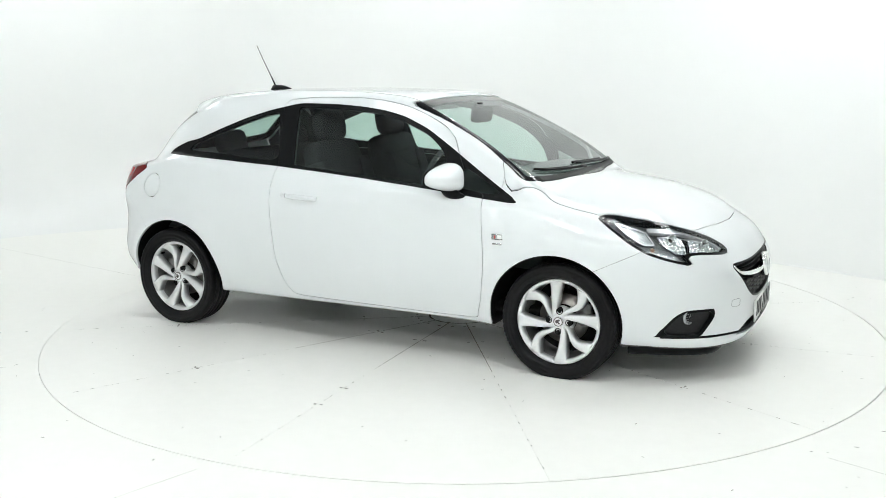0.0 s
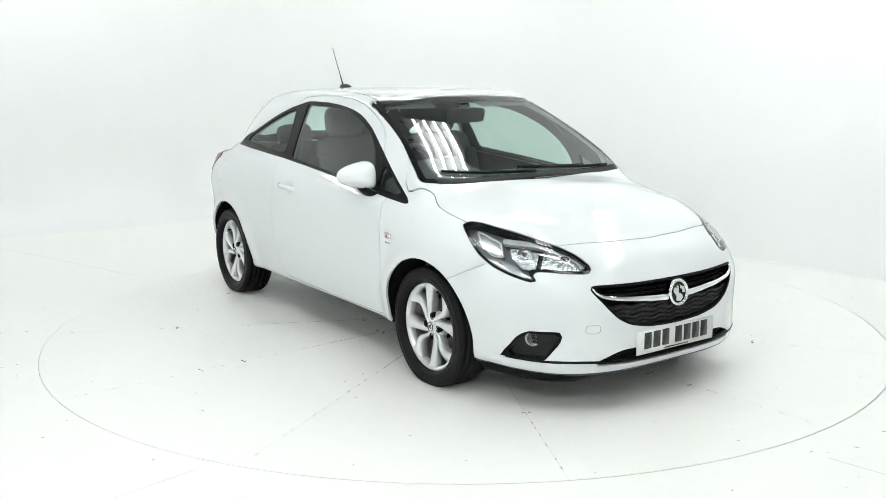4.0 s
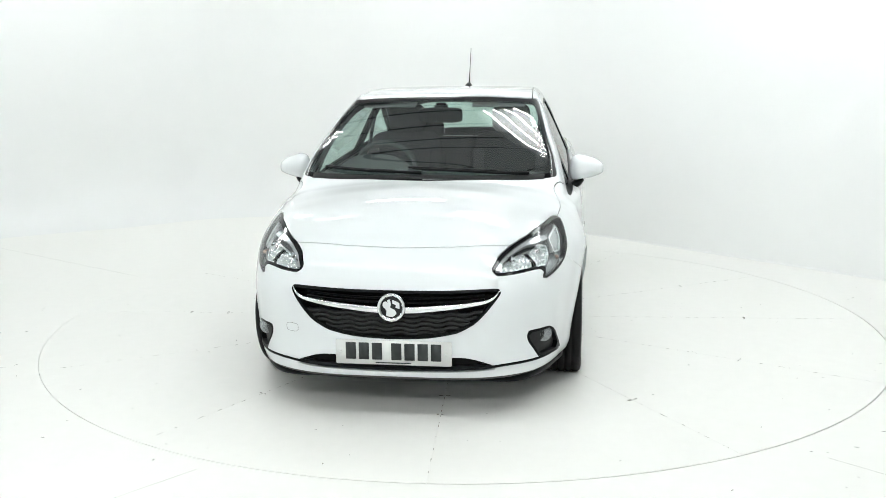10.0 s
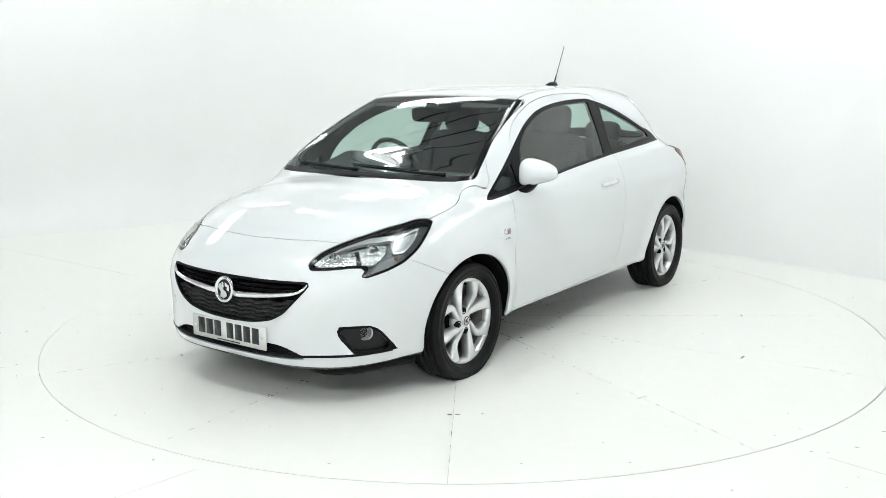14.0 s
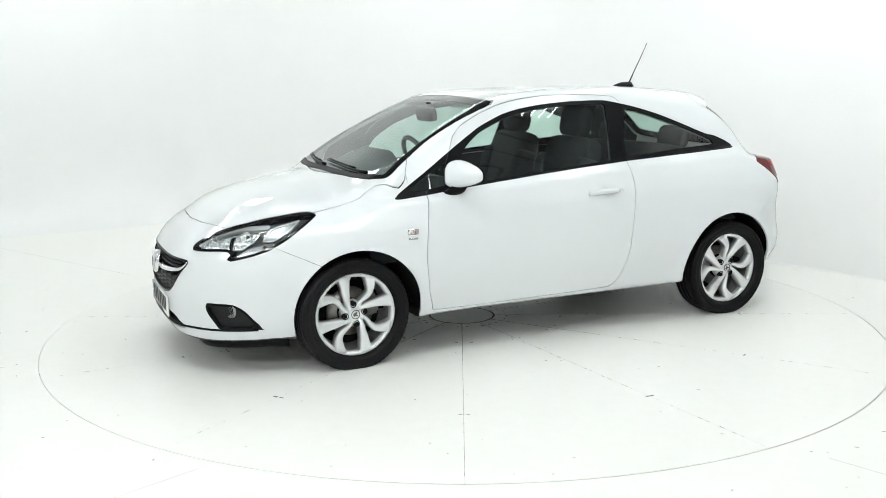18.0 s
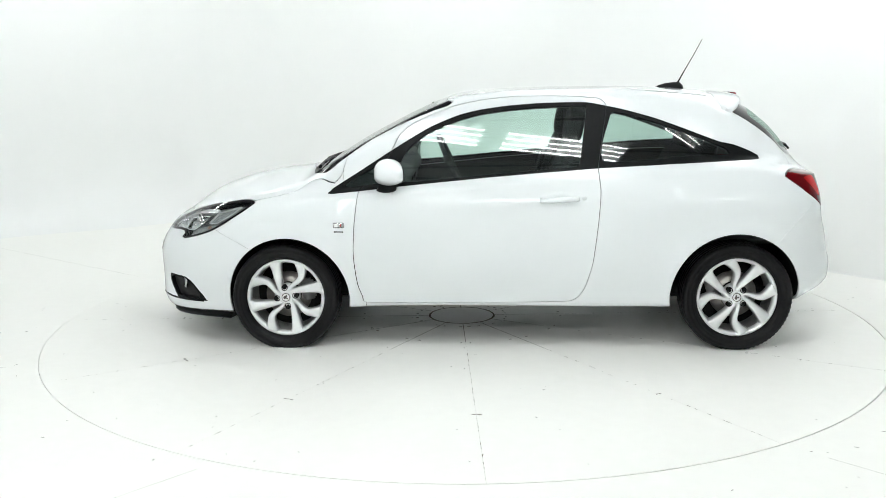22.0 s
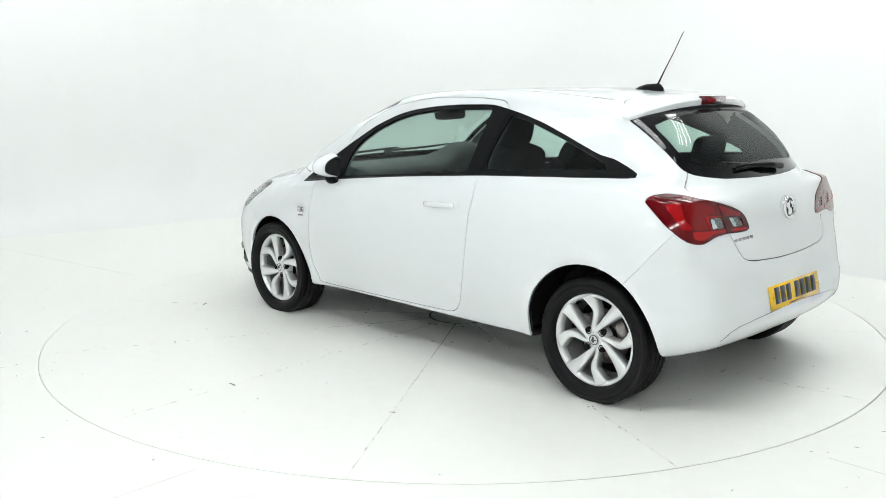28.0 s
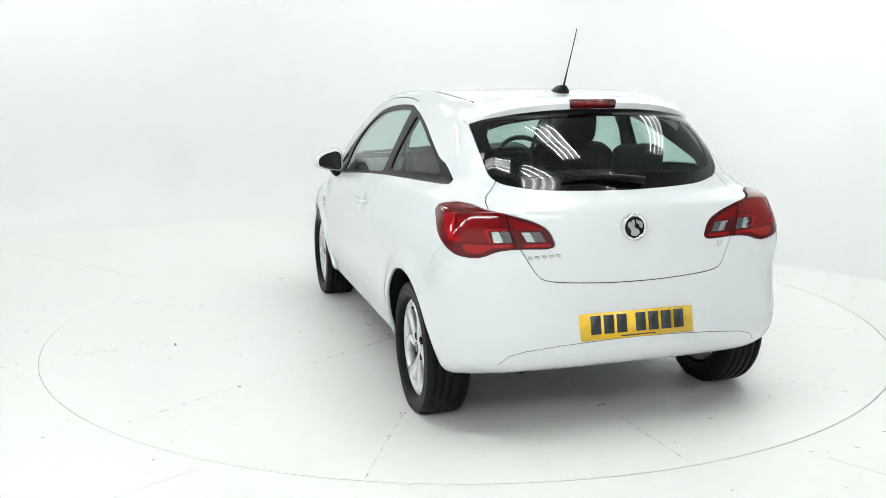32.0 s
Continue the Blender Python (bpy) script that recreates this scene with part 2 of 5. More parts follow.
def box(bm, size, m, bevel=0.004, taper=1.0):
    """A bevelled block of the given size, its top narrowed by taper, set down at the pose m."""
    made = bmesh.ops.create_cube(bm, size=1.0)["verts"]
    for v in made:
        k = taper if v.co.z > 0 else 1.0
        v.co = Vector((v.co.x * size[0] * k, v.co.y * size[1] * k, v.co.z * size[2]))
    if bevel:
        edges = list({e for v in made for e in v.link_edges})
        made = list({v for f in bmesh.ops.bevel(bm, geom=edges, offset=bevel, segments=2, affect="EDGES", clamp_overlap=True)["faces"] for v in f.verts} | {v for v in made if v.is_valid})
    bmesh.ops.transform(bm, matrix=m, verts=made)


def block(name, size, m, mat, parent, bevel=0.004, label="", taper=1.0):
    bm = bmesh.new()
    box(bm, size, m, bevel, taper)
    return part(name, from_bm(name, bm, mat, True, 40), parent, label)


def lathe(profile, n=64, start=0.0, sweep=math.tau):
    """Turned about the y axis: profile of (radius, y)."""
    full = abs(sweep - math.tau) < 1e-6
    m = n if full else n + 1
    vs = [(r * math.cos(start + sweep * i / n), y, r * math.sin(start + sweep * i / n)) for i in range(m) for r, y in profile]
    k = len(profile)
    fs = [(i * k + j, i * k + j + 1, ((i + 1) % m) * k + j + 1, ((i + 1) % m) * k + j) for i in range(n) for j in range(k - 1)]
    return vs, fs


def moved(vs, m):
    return [tuple(m @ Vector(v)) for v in vs]


def sweep(path, sections):
    """Skin through rings: sections is a list of rings of points already in place."""
    k = len(sections[0])
    vs = [p for ring in sections for p in ring]
    fs = [(i * k + j, i * k + (j + 1) % k, (i + 1) * k + (j + 1) % k, (i + 1) * k + j) for i in range(len(sections) - 1) for j in range(k)]
    fs += [tuple(range(k))[::-1], tuple((len(sections) - 1) * k + j for j in range(k))]
    return vs, fs


def tube(points, radius, n=8):
    """A round bar through points."""
    pts = [Vector(p) for p in points]
    rings = []
    for i, p in enumerate(pts):
        d = (pts[min(i + 1, len(pts) - 1)] - pts[max(i - 1, 0)]).normalized()
        a = d.orthogonal().normalized()
        b = d.cross(a)
        r = radius[i] if isinstance(radius, (list, tuple)) else radius
        rings.append([tuple(p + a * r * math.cos(j * math.tau / n) + b * r * math.sin(j * math.tau / n)) for j in range(n)])
    for i in range(1, len(rings)):
        # keep the rings in step
        best = min(range(n), key=lambda s: sum((Vector(rings[i][(j + s) % n]) - Vector(rings[i - 1][j])).length for j in range(0, n, 2)))
        rings[i] = rings[i][best:] + rings[i][:best]
    return sweep(pts, rings)


def outline(points, n=6, sharp=False):
    """A closed smooth line through points."""
    if sharp:
        return np.array(points, float)
    p, out = np.array(points, float), []
    for i in range(len(p)):
        a, b, c, d = p[i - 1], p[i], p[(i + 1) % len(p)], p[(i + 2) % len(p)]
        for s in np.arange(n) / n:
            cr = 0.5 * (2 * b + (c - a) * s + (2 * a - 5 * b + 4 * c - d) * s**2 + (3 * b - a - 3 * c + d) * s**3)
            out.append(0.55 * cr + 0.45 * (b + (c - b) * s))
    return np.array(out)


def inside(poly, u, v):
    """Distance to the closed line, below zero inside."""
    p = np.stack([u, v], -1)
    best, odd = np.full(len(u), 1e9), np.zeros(len(u), bool)
    for a, b in zip(poly, np.roll(poly, -1, 0)):
        e = b - a
        s = np.clip(((p - a) @ e) / max(e @ e, 1e-12), 0, 1)
        best = np.minimum(best, np.hypot(*(p - a - s[:, None] * e).T))
        if a[1] != b[1]:
            hit = ((a[1] > v) != (b[1] > v)) & (u < (b[0] - a[0]) * (v - a[1]) / (b[1] - a[1]) + a[0])
            odd ^= hit
    return np.where(odd, -best, best)


# ---- the place ----
def ring_sector(r0, r1, a0, a1, z0, z1, n, gap=0.0):
    """A slab between two radii and two angles, with an even gap at its straight sides."""
    vs, fs = [], []
    for i in range(n + 1):
        for r, z in ((r0, z1), (r1, z1), (r1, z0), (r0, z0)):
            a = a0 + gap / r + (a1 - a0 - 2 * gap / r) * i / n
            vs.append((r * math.cos(a), r * math.sin(a), z))
    for i in range(n):
        for j in range(4):
            fs.append((4 * i + j, 4 * i + (j + 1) % 4, 4 * i + 4 + (j + 1) % 4, 4 * i + 4 + j))
    fs += [(3, 2, 1, 0), (4 * n, 4 * n + 1, 4 * n + 2, 4 * n + 3)]
    return vs, fs


TABLE_R = 2.4937
turntable = tagged(new("turntable"), "white painted round floor turntable with radial seams", "turntable")
part("underlay", mesh_data("underlay", *ring_sector(0.001, TABLE_R - 0.0032, 0, math.tau, -0.03, -0.006, 96), SEAM, False), turntable, "dark gap under the panels")
for k in range(12):
    a = radians(3.6 + 30 * k)
    vs, fs = ring_sector(0.207, TABLE_R - 0.0028, a, a + radians(30), -0.02, 0.0, 24, 0.00055)
    part("panel", mesh_data("panel", vs, fs, FLOOR, False), turntable)
part("hub_cover", mesh_data("hub_cover", *ring_sector(0.0005, 0.201, 0, math.tau, -0.02, 0.0005, 48), FLOOR, False), turntable, "round white centre plate")
rng = random.Random(5)
for k in range(12):
    a = radians(3.6 + 30 * k)
    # bolt scars beside each seam
    for r in (0.28, 0.62, 1.765) + ((1.52,) if k % 3 == 0 else ()):
        if rng.random() < 0.2 and r > 0.7:
            continue
        w = rng.uniform(0.006, 0.022)
        for s in (-1, 1):
            b = a + s * rng.uniform(0.006, 0.02) / r * (3 if r < 1 else 1)
            vs, fs = ring_sector(r, r + rng.uniform(0.006, 0.014), b - w / r / 2, b + w / r / 2, 0.0006, 0.0012, 4)
            part("bolt_scar", mesh_data("bolt_scar", vs, fs, SCUFF, False), turntable)

# broken dark flecks where paint has come away along the outer seams
vs, fs = [], []
for k in range(12):
    a = radians(3.6 + 30 * k)
    r = 0.7
    while r < TABLE_R - 0.05:
        long, wide = rng.uniform(0.006, 0.05), rng.uniform(0.0008, 0.0022)
        off = rng.uniform(-0.0012, 0.0012)
        for q, w in ((r, wide * 0.4), (r + long * 0.4, wide), (r + long, wide * 0.3)):
            for sgn in (1, -1):
                b = a + (off + sgn * w) / q
                vs.append((q * math.cos(b), q * math.sin(b), 0.0007))
        n0 = len(vs) - 6
        fs += [(n0, n0 + 1, n0 + 3, n0 + 2), (n0 + 2, n0 + 3, n0 + 5, n0 + 4)]
        r += long + rng.uniform(0.01, 0.12)
tagged(part("seam_flecks", mesh_data("seam_flecks", vs, fs, SEAM, False), turntable, "broken dark flecks along the seams"), kind="stuff")

# chipped paint along the inner ends of the seams and round the centre plate
for k in range(12):
    a, end = radians(3.6 + 30 * k), rng.uniform(0.55, 1.25)
    rs = np.linspace(0.21, end, 28)
    left = [(r, a + rng.uniform(0.0012, 0.0032) * (1.25 - 0.7 * r / end) / r) for r in rs]
    right = [(r, a - rng.uniform(0.0012, 0.0032) * (1.25 - 0.7 * r / end) / r) for r in rs]
    vs = [(r * math.cos(b), r * math.sin(b), 0.0006) for r, b in left + right]
    fs = [(i, i + 1, 28 + i + 1, 28 + i) for i in range(27)]
    part("seam_chips", mesh_data("seam_chips", vs, fs, SEAM, False), turntable, "dark chipped paint along the seam")
vs = []
for i in range(96):
    b = i * math.tau / 96
    for r in (0.2005 - rng.uniform(0, 0.003), 0.208 + rng.uniform(0, 0.005)):
        vs.append((r * math.cos(b), r * math.sin(b), 0.0008))
part("plate_chips", mesh_data("plate_chips", vs, [(2 * i, 2 * i + 1, (2 * i + 3) % 192, (2 * i + 2) % 192) for i in range(96)], SEAM, False), turntable, "dark chipped ring round the centre plate")

# fixed floor with a round opening
n = 128
PLAN = [(9.5, -6.0), (6.2, -2.43), (3.122, 0.95), (1.402, 2.839), (0.45, 3.86), (-0.35, 4.55), (-1.2, 4.88), (-2.09, 4.93), (-3.03, 4.7), (-3.785, 4.1), (-4.76, 3.5), (-5.7, 2.4), (-6.2, 0.8), (-6.4, -1.5), (-6.4, -8.5), (9.5, -8.5)]
vs = [(0.0022 + (TABLE_R + 0.0024) * math.cos(i * math.tau / n), -0.0012 + (TABLE_R + 0.0024) * math.sin(i * math.tau / n), 0) for i in range(n)]
vs += [((12.0) * math.cos(i * math.tau / n), 12.0 * math.sin(i * math.tau / n), 0) for i in range(n)]
vs += [(0.0022 + (TABLE_R + 0.0024) * math.cos(i * math.tau / n), -0.0012 + (TABLE_R + 0.0024) * math.sin(i * math.tau / n), -0.06) for i in range(n)]
fs = [(i, n + i, n + (i + 1) % n, (i + 1) % n) for i in range(n)] + [((i + 1) % n, 2 * n + (i + 1) % n, 2 * n + i, i) for i in range(n)]
ground = tagged(new("floor", mesh_data("floor", vs, fs, FLOOR, False)), "white painted studio floor with fine seams", "floor", kind="structure")
# fixed seams and specks in the floor outside the table
for (x0, y0), (x1, y1) in (((-5.4, -1.6), (-2.42, -1.06)), ((-1.62, -2.99), (-1.04, -2.36)), ((-4.4, 2.6), (-2.5, 1.2)), ((2.35, -1.2), (3.3, -1.75)), ((-2.9, -2.6), (-2.25, -3.1)), ((1.45, -2.25), (2.3, -3.1))):
    d = Vector((x1 - x0, y1 - y0, 0))
    s = d.cross(Vector((0, 0, 1))).normalized() * 0.0007
    q = [Vector((x0, y0, 0.0006)) + s, Vector((x0, y0, 0.0006)) - s, Vector((x1, y1, 0.0006)) - s, Vector((x1, y1, 0.0006)) + s]
    part("floor_seam", mesh_data("floor_seam", q, [(0, 1, 2, 3)], SEAM, False), ground)
vs, fs = [], []
for k in range(240):
    r, a = (rng.uniform(2.55, 4.6), rng.uniform(math.pi * 0.95, math.tau * 1.05))
    cx, cy, w, t = r * math.cos(a), r * math.sin(a), rng.uniform(0.003, 0.012), rng.uniform(0, math.pi)
    for j in range(5):
        b = j * math.tau / 5
        p = Vector((w * math.cos(b), 0.35 * w * math.sin(b), 0))
        p.rotate(Euler((0, 0, t)))
        vs.append((cx + p.x, cy + p.y, 0.0007))
    fs.append(tuple(range(len(vs) - 5, len(vs))))
tagged(part("floor_specks", mesh_data("floor_specks", vs, fs, SCUFF, False), ground, "small scuffs and specks"), kind="stuff")
vs, fs = [], []
for k in range(120):
    r, a = 2.45 * math.sqrt(rng.random()), rng.uniform(0, math.tau)
    cx, cy, w, t = r * math.cos(a), r * math.sin(a), rng.uniform(0.003, 0.010), rng.uniform(0, math.pi)
    for j in range(5):
        b = j * math.tau / 5
        p = Vector((w * math.cos(b), 0.3 * w * math.sin(b), 0))
        p.rotate(Euler((0, 0, t)))
        vs.append((cx + p.x, cy + p.y, 0.0009))
    fs.append(tuple(range(len(vs) - 5, len(vs))))
tagged(part("table_specks", mesh_data("table_specks", vs, fs, SCUFF, False), turntable, "small scuffs and specks"), kind="stuff")

# curved studio wall with a soft foot, closed behind the camera
WALL_H = 6.2
open_ring = [tuple(p) for p in outline(PLAN[:14], 6)[: 13 * 6 + 1]] + [PLAN[14], PLAN[15]]
vs, fs = [], []
m = len(open_ring)
for i, (x, y) in enumerate(open_ring):
    d = (Vector(open_ring[(i + 1) % m]) - Vector(open_ring[i - 1])).normalized()
    R = 0.015 + 0.6 * float(smooth(0.6, -2.4, np.array(x)) * smooth(-2.5, 2.5, np.array(y)))
    prof = [(R * (1 - math.sin(q)), R * (1 - math.cos(q))) for q in np.linspace(0, math.pi / 2, 8)]
    for off, z in prof + [(0.0, WALL_H), (-0.12, WALL_H), (-0.12, 0.0)]:
        vs.append((x - d.y * off, y + d.x * off, z))
k = 11
fs = [(i * k + j, ((i + 1) % m) * k + j, ((i + 1) % m) * k + j + 1, i * k + j + 1) for i in range(m) for j in range(k - 1)]
tagged(new("wall_north", mesh_data("wall_north", vs, fs, WALL)), "smooth white curved studio wall meeting the floor in a cove", "wall", kind="structure")
ceiling_bm = bmesh.new()
box(ceiling_bm, (17, 15, 0.1), pose(1.0, -1.5, WALL_H + 0.05), 0)
tagged(new("ceiling", from_bm("ceiling", ceiling_bm, CEILING, False)), "pale grey sheet ceiling", "ceiling", kind="structure")
for i in range(20):
    tagged(block("ceiling_rib", (17, 0.025, 0.05), pose(1.0, -8 + i * 0.68, WALL_H - 0.026), RIB, None, 0, "thin dark rib under the ceiling"), kind="structure")


def fixture(x, y, rz, length=1.5, thick=0.016, tubes=4, z=3.7):
    ob = tagged(new("strip_fill_light"), "white fluorescent strip light with parallel lit tubes hung from the ceiling, some added as fill", "ceiling light", "fluorescent strip lights")
    ob.matrix_world = pose(x, y, z, 0, 0, rz)
    block("casing", (length + 0.08, 0.13 * tubes + 0.05, 0.05), pose(0, 0, 0.06), CASING, ob, 0.01)
    for i in range(tubes):
        vs, fs = lathe([(0.0, -length / 2), (thick, -length / 2), (thick, length / 2), (0.0, length / 2)], 10)
        part("tube", mesh_data("tube", moved(vs, pose(0, 0.13 * (i - (tubes - 1) / 2), 0, 0, 0, 90)), fs, TUBE), ob, "lit white tube")
    for s in (-1, 1):
        vs, fs = tube([(s * length * 0.4, 0, 0.08), (s * length * 0.4, 0, WALL_H - z)], 0.006, 6)
        part("hanger", mesh_data("hanger", vs, fs, STEEL), ob)
    return ob


for place in FIXTURES:
    fixture(*place)


# ---- the car: panels cut from one smooth skin ----
class Piece:
    def __init__(self, v, f):
        self.v, self.f = v, f

    def cut(self, fn, gap=0.0):
        """Two pieces, where fn is below -gap and where it is above +gap."""
        s = fn(self.v)
        return self.clip(s + gap, 1, fn, gap), self.clip(s - gap, -1, fn, -gap)

    def clip(self, s, sign, fn, gap):
        s = s * sign
        s = np.where(np.abs(s) < 1e-7, 1e-7, s)
        keep = s < 0
        verts, faces, fresh, made = [], [], {}, 0
        index = np.full(len(self.v), -1)
        kept = np.nonzero(keep)[0]
        index[kept] = np.arange(len(kept))
        base = len(kept)
        keep, index, s = keep.tolist(), index.tolist(), s.tolist()
        for f in self.f:
            flags = [keep[i] for i in f]
            if all(flags):
                faces.append(tuple(index[i] for i in f))
                continue
            if not any(flags):
                continue
            out = []
            for a, b in zip(f, f[1:] + f[:1]):
                if keep[a]:
                    out.append(index[a])
                if keep[a] != keep[b]:
                    key = (a, b) if a < b else (b, a)
                    if key not in fresh:
                        fresh[key] = base + made
                        made += 1
                        k = s[a] / (s[a] - s[b])
                        verts.append(self.v[a] + (self.v[b] - self.v[a]) * k)
                    out.append(fresh[key])
            if len(out) > 2:
                faces.append(tuple(out))
        v = self.v[kept]
        if verts:
            v = np.concatenate([v, settle(np.array(verts), 2)])
        return Piece(v, faces)

    def finer(self):
        """Each face split at its middle and at the middles of its edges."""
        n = len(self.v)
        mids, fresh, faces = {}, [], []
        for f in self.f:
            c = n + len(fresh)
            fresh.append(self.v[list(f)].mean(0))
            ring = []
            for a, b in zip(f, f[1:] + f[:1]):
                key = (a, b) if a < b else (b, a)
                if key not in mids:
                    mids[key] = n + len(fresh)
                    fresh.append((self.v[a] + self.v[b]) / 2)
                ring.append(mids[key])
            faces += [(ring[i - 1], f[i], ring[i], c) for i in range(len(f))]
        return Piece(np.concatenate([self.v, settle(np.array(fresh), 2)]), faces)

    def mirrored(self):
        return Piece(self.v * [1, -1, 1], [f[::-1] for f in self.f])

    def both(self):
        """This half with its mirror image, joined at the middle."""
        n = len(self.v)
        on = np.abs(self.v[:, 1]) < 1e-5
        idx = np.where(on, np.arange(n), n + np.cumsum(~on) - 1)
        v = np.concatenate([self.v, (self.v * [1, -1, 1])[~on]])
        return Piece(v, list(self.f) + [tuple(idx[i] for i in f[::-1]) for f in self.f])

    def used(self):
        ids = sorted({i for f in self.f for i in f})
        m = {i: k for k, i in enumerate(ids)}
        return Piece(self.v[ids], [tuple(m[i] for i in f) for f in self.f])

    def object(self, name, mat, parent, label="", lift=0.0, depth=0.014, ripple=None):
        p = self.used()
        nrm = skin_normal(p.v)
        v = p.v + nrm * lift
        if ripple is not None:
            v = v + nrm * ripple(p.v)[:, None]
        faces, normals = list(p.f), nrm
        if depth:
            seen = {}
            for f in p.f:
                for a, b in zip(f, f[1:] + f[:1]):
                    key = (a, b) if a < b else (b, a)
                    seen[key] = None if key in seen else (a, b)
            rim = [e for e in seen.values() if e is not None]
            ids = sorted({i for e in rim for i in e})
            top = {i: len(v) + k for k, i in enumerate(ids)}
            low = {i: len(v) + len(ids) + k for k, i in enumerate(ids)}
            v = np.concatenate([v, v[ids], v[ids] - nrm[ids] * depth])
            normals = np.concatenate([nrm, np.zeros((2 * len(ids), 3))])
            faces += [(top[b], top[a], low[a], low[b]) for a, b in rim]
        return part(name, mesh_data(name, v, faces, mat, True, normals if ripple is None else None), parent, label)


def front_skin():
    """The left half of the skin as a fine net of quads."""
    nv = 104
    ang = np.linspace(0, math.pi, nv)
    us = np.linspace(-1.35, 1.45, 176)
    z0 = 0.62
    rows, w = [], np.stack([0 * ang, np.sin(ang), np.cos(ang)], -1)
    for sgn, x0 in ((-1, -1.35), (0, 0), (1, 1.45)):
        if sgn == 0:
            o = np.zeros((len(us), nv, 3))
            o[..., 0], o[..., 2] = us[:, None], z0
            rows.append(meet(o, np.broadcast_to(w, o.shape)))
            continue
        al = np.linspace(0, math.pi / 2, 58)[1:-1]
        o = np.zeros((len(al), nv, 3))
        o[..., 0], o[..., 2] = x0, z0
        d = np.cos(al)[:, None, None] * w + np.sin(al)[:, None, None] * np.array([sgn, 0, 0])
        r = meet(o, d)
        tip = meet(np.array([[x0, 0, z0]]), np.array([[sgn, 0, 0.0]]))
        r = np.concatenate([r, np.broadcast_to(tip, (1, nv, 3))])
        rows.append(r[::-1] if sgn < 0 else r)
    p = np.concatenate(rows)
    p[:, 0, 1] = p[:, -1, 1] = 0
    m = len(p)
    f = []
    for i in range(m - 1):
        for j in range(nv - 1):
            q = (i * nv + j, i * nv + j + 1, (i + 1) * nv + j + 1, (i + 1) * nv + j)
            if i == 0:
                q = (q[0], q[2], q[3])
            elif i == m - 2:
                q = (q[0], q[1], q[2])
            f.append(q[::-1])
    v = p.reshape(-1, 3).copy()
    # one vertex at each tip
    f = [tuple(0 if i < nv else ((m - 1) * nv if i >= (m - 1) * nv else i) for i in q) for q in f]
    return Piece(v, f).used()


def zone(points, axes, where, sharp=False):
    """A test for cut(): inside the outline as seen along one way, and where the third test holds."""
    poly = outline(points, 6, sharp)
    pick = {"x": lambda v: v[:, 0], "y": lambda v: v[:, 1], "z": lambda v: v[:, 2], "d": lambda v: (v[:, 0] - v[:, 1]) / math.sqrt(2), "e": lambda v: (v[:, 0] + v[:, 1]) / math.sqrt(2)}
    return lambda v: np.maximum(inside(poly, pick[axes[0]](v), pick[axes[1]](v)), where(v))


SURROUND = [(1.0, 0.882), (0.972, 0.868), (0.584, 0.911), (0.054, 0.961), (-0.482, 1.001), (-0.949, 1.024), (-1.345, 1.042), (-1.383, 1.054), (-1.325, 1.088), (-1.24, 1.122), (-1.19, 1.132), (-1.15, 1.142), (-1.075, 1.170),
            (-0.955, 1.216), (-0.804, 1.270), (-0.651, 1.313), (-0.535, 1.338), (-0.421, 1.357), (-0.187, 1.354), (0.001, 1.341), (0.158, 1.32), (0.284, 1.29), (0.441, 1.226), (0.61, 1.128), (0.813, 1.0)]
FRONT_PANE = [(0.60, 0.930), (0.054, 0.976), (-0.365, 1.011), (-0.385, 1.02), (-0.432, 1.325), (-0.42, 1.338), (-0.187, 1.333), (0.0, 1.320), (0.158, 1.298), (0.283, 1.265), (0.44, 1.20), (0.551, 1.117), (0.60, 1.04), (0.615, 0.96)]
SAIL_PANE = [(0.93, 0.902), (0.72, 0.925), (0.69, 0.94), (0.69, 1.02), (0.70, 1.035), (0.80, 0.985)]
REAR_PANE = [(-0.512, 1.040), (-0.95, 1.060), (-1.19, 1.071), (-1.225, 1.084), (-1.155, 1.119), (-1.074, 1.150), (-0.954, 1.195), (-0.803, 1.247), (-0.682, 1.285), (-0.590, 1.302), (-0.565, 1.295)]
DOOR = [(0.83, 0.885), (0.853, 0.695), (0.86, 0.536), (0.842, 0.372), (0.813, 0.282), (0.785, 0.258), (0.273, 0.260), (-0.293, 0.267), (-0.37, 0.284), (-0.415, 0.342), (-0.457, 0.49), (-0.483, 0.707), (-0.496, 0.886),
        (-0.487, 1.001), (-0.516, 1.179), (-0.541, 1.329), (-0.529, 1.358), (-0.492, 1.378), (-0.343, 1.389), (-0.187, 1.391), (-0.029, 1.389), (0.13, 1.375), (0.287, 1.345), (0.413, 1.302), (0.539, 1.244), (0.609, 1.185), (0.645, 1.115), (0.71, 0.996), (0.80, 0.92)]
BONNET = [(0.9, -0.68), (0.9, 0.68), (1.12, 0.68), (1.165, 0.695), (1.225, 0.712), (1.312, 0.717), (1.468, 0.699), (1.62, 0.63), (1.8, 0.54), (1.85, 0.482), (1.885, 0.36), (1.912, 0.23), (1.928, 0), (1.912, -0.23), (1.885, -0.36), (1.85, -0.482), (1.8, -0.54), (1.62, -0.63), (1.468, -0.699), (1.312, -0.717), (1.225, -0.712), (1.165, -0.695), (1.12, -0.68)]
SCREEN = [(-0.69, 0.975), (-0.5, 0.968), (0.0, 0.966), (0.5, 0.968), (0.69, 0.975), (0.688, 1.02), (0.672, 1.08), (0.635, 1.17), (0.575, 1.345), (0.555, 1.368), (0.25, 1.385), (0.0, 1.388), (-0.25, 1.385), (-0.555, 1.368), (-0.575, 1.345), (-0.635, 1.17), (-0.672, 1.08), (-0.688, 1.02)]
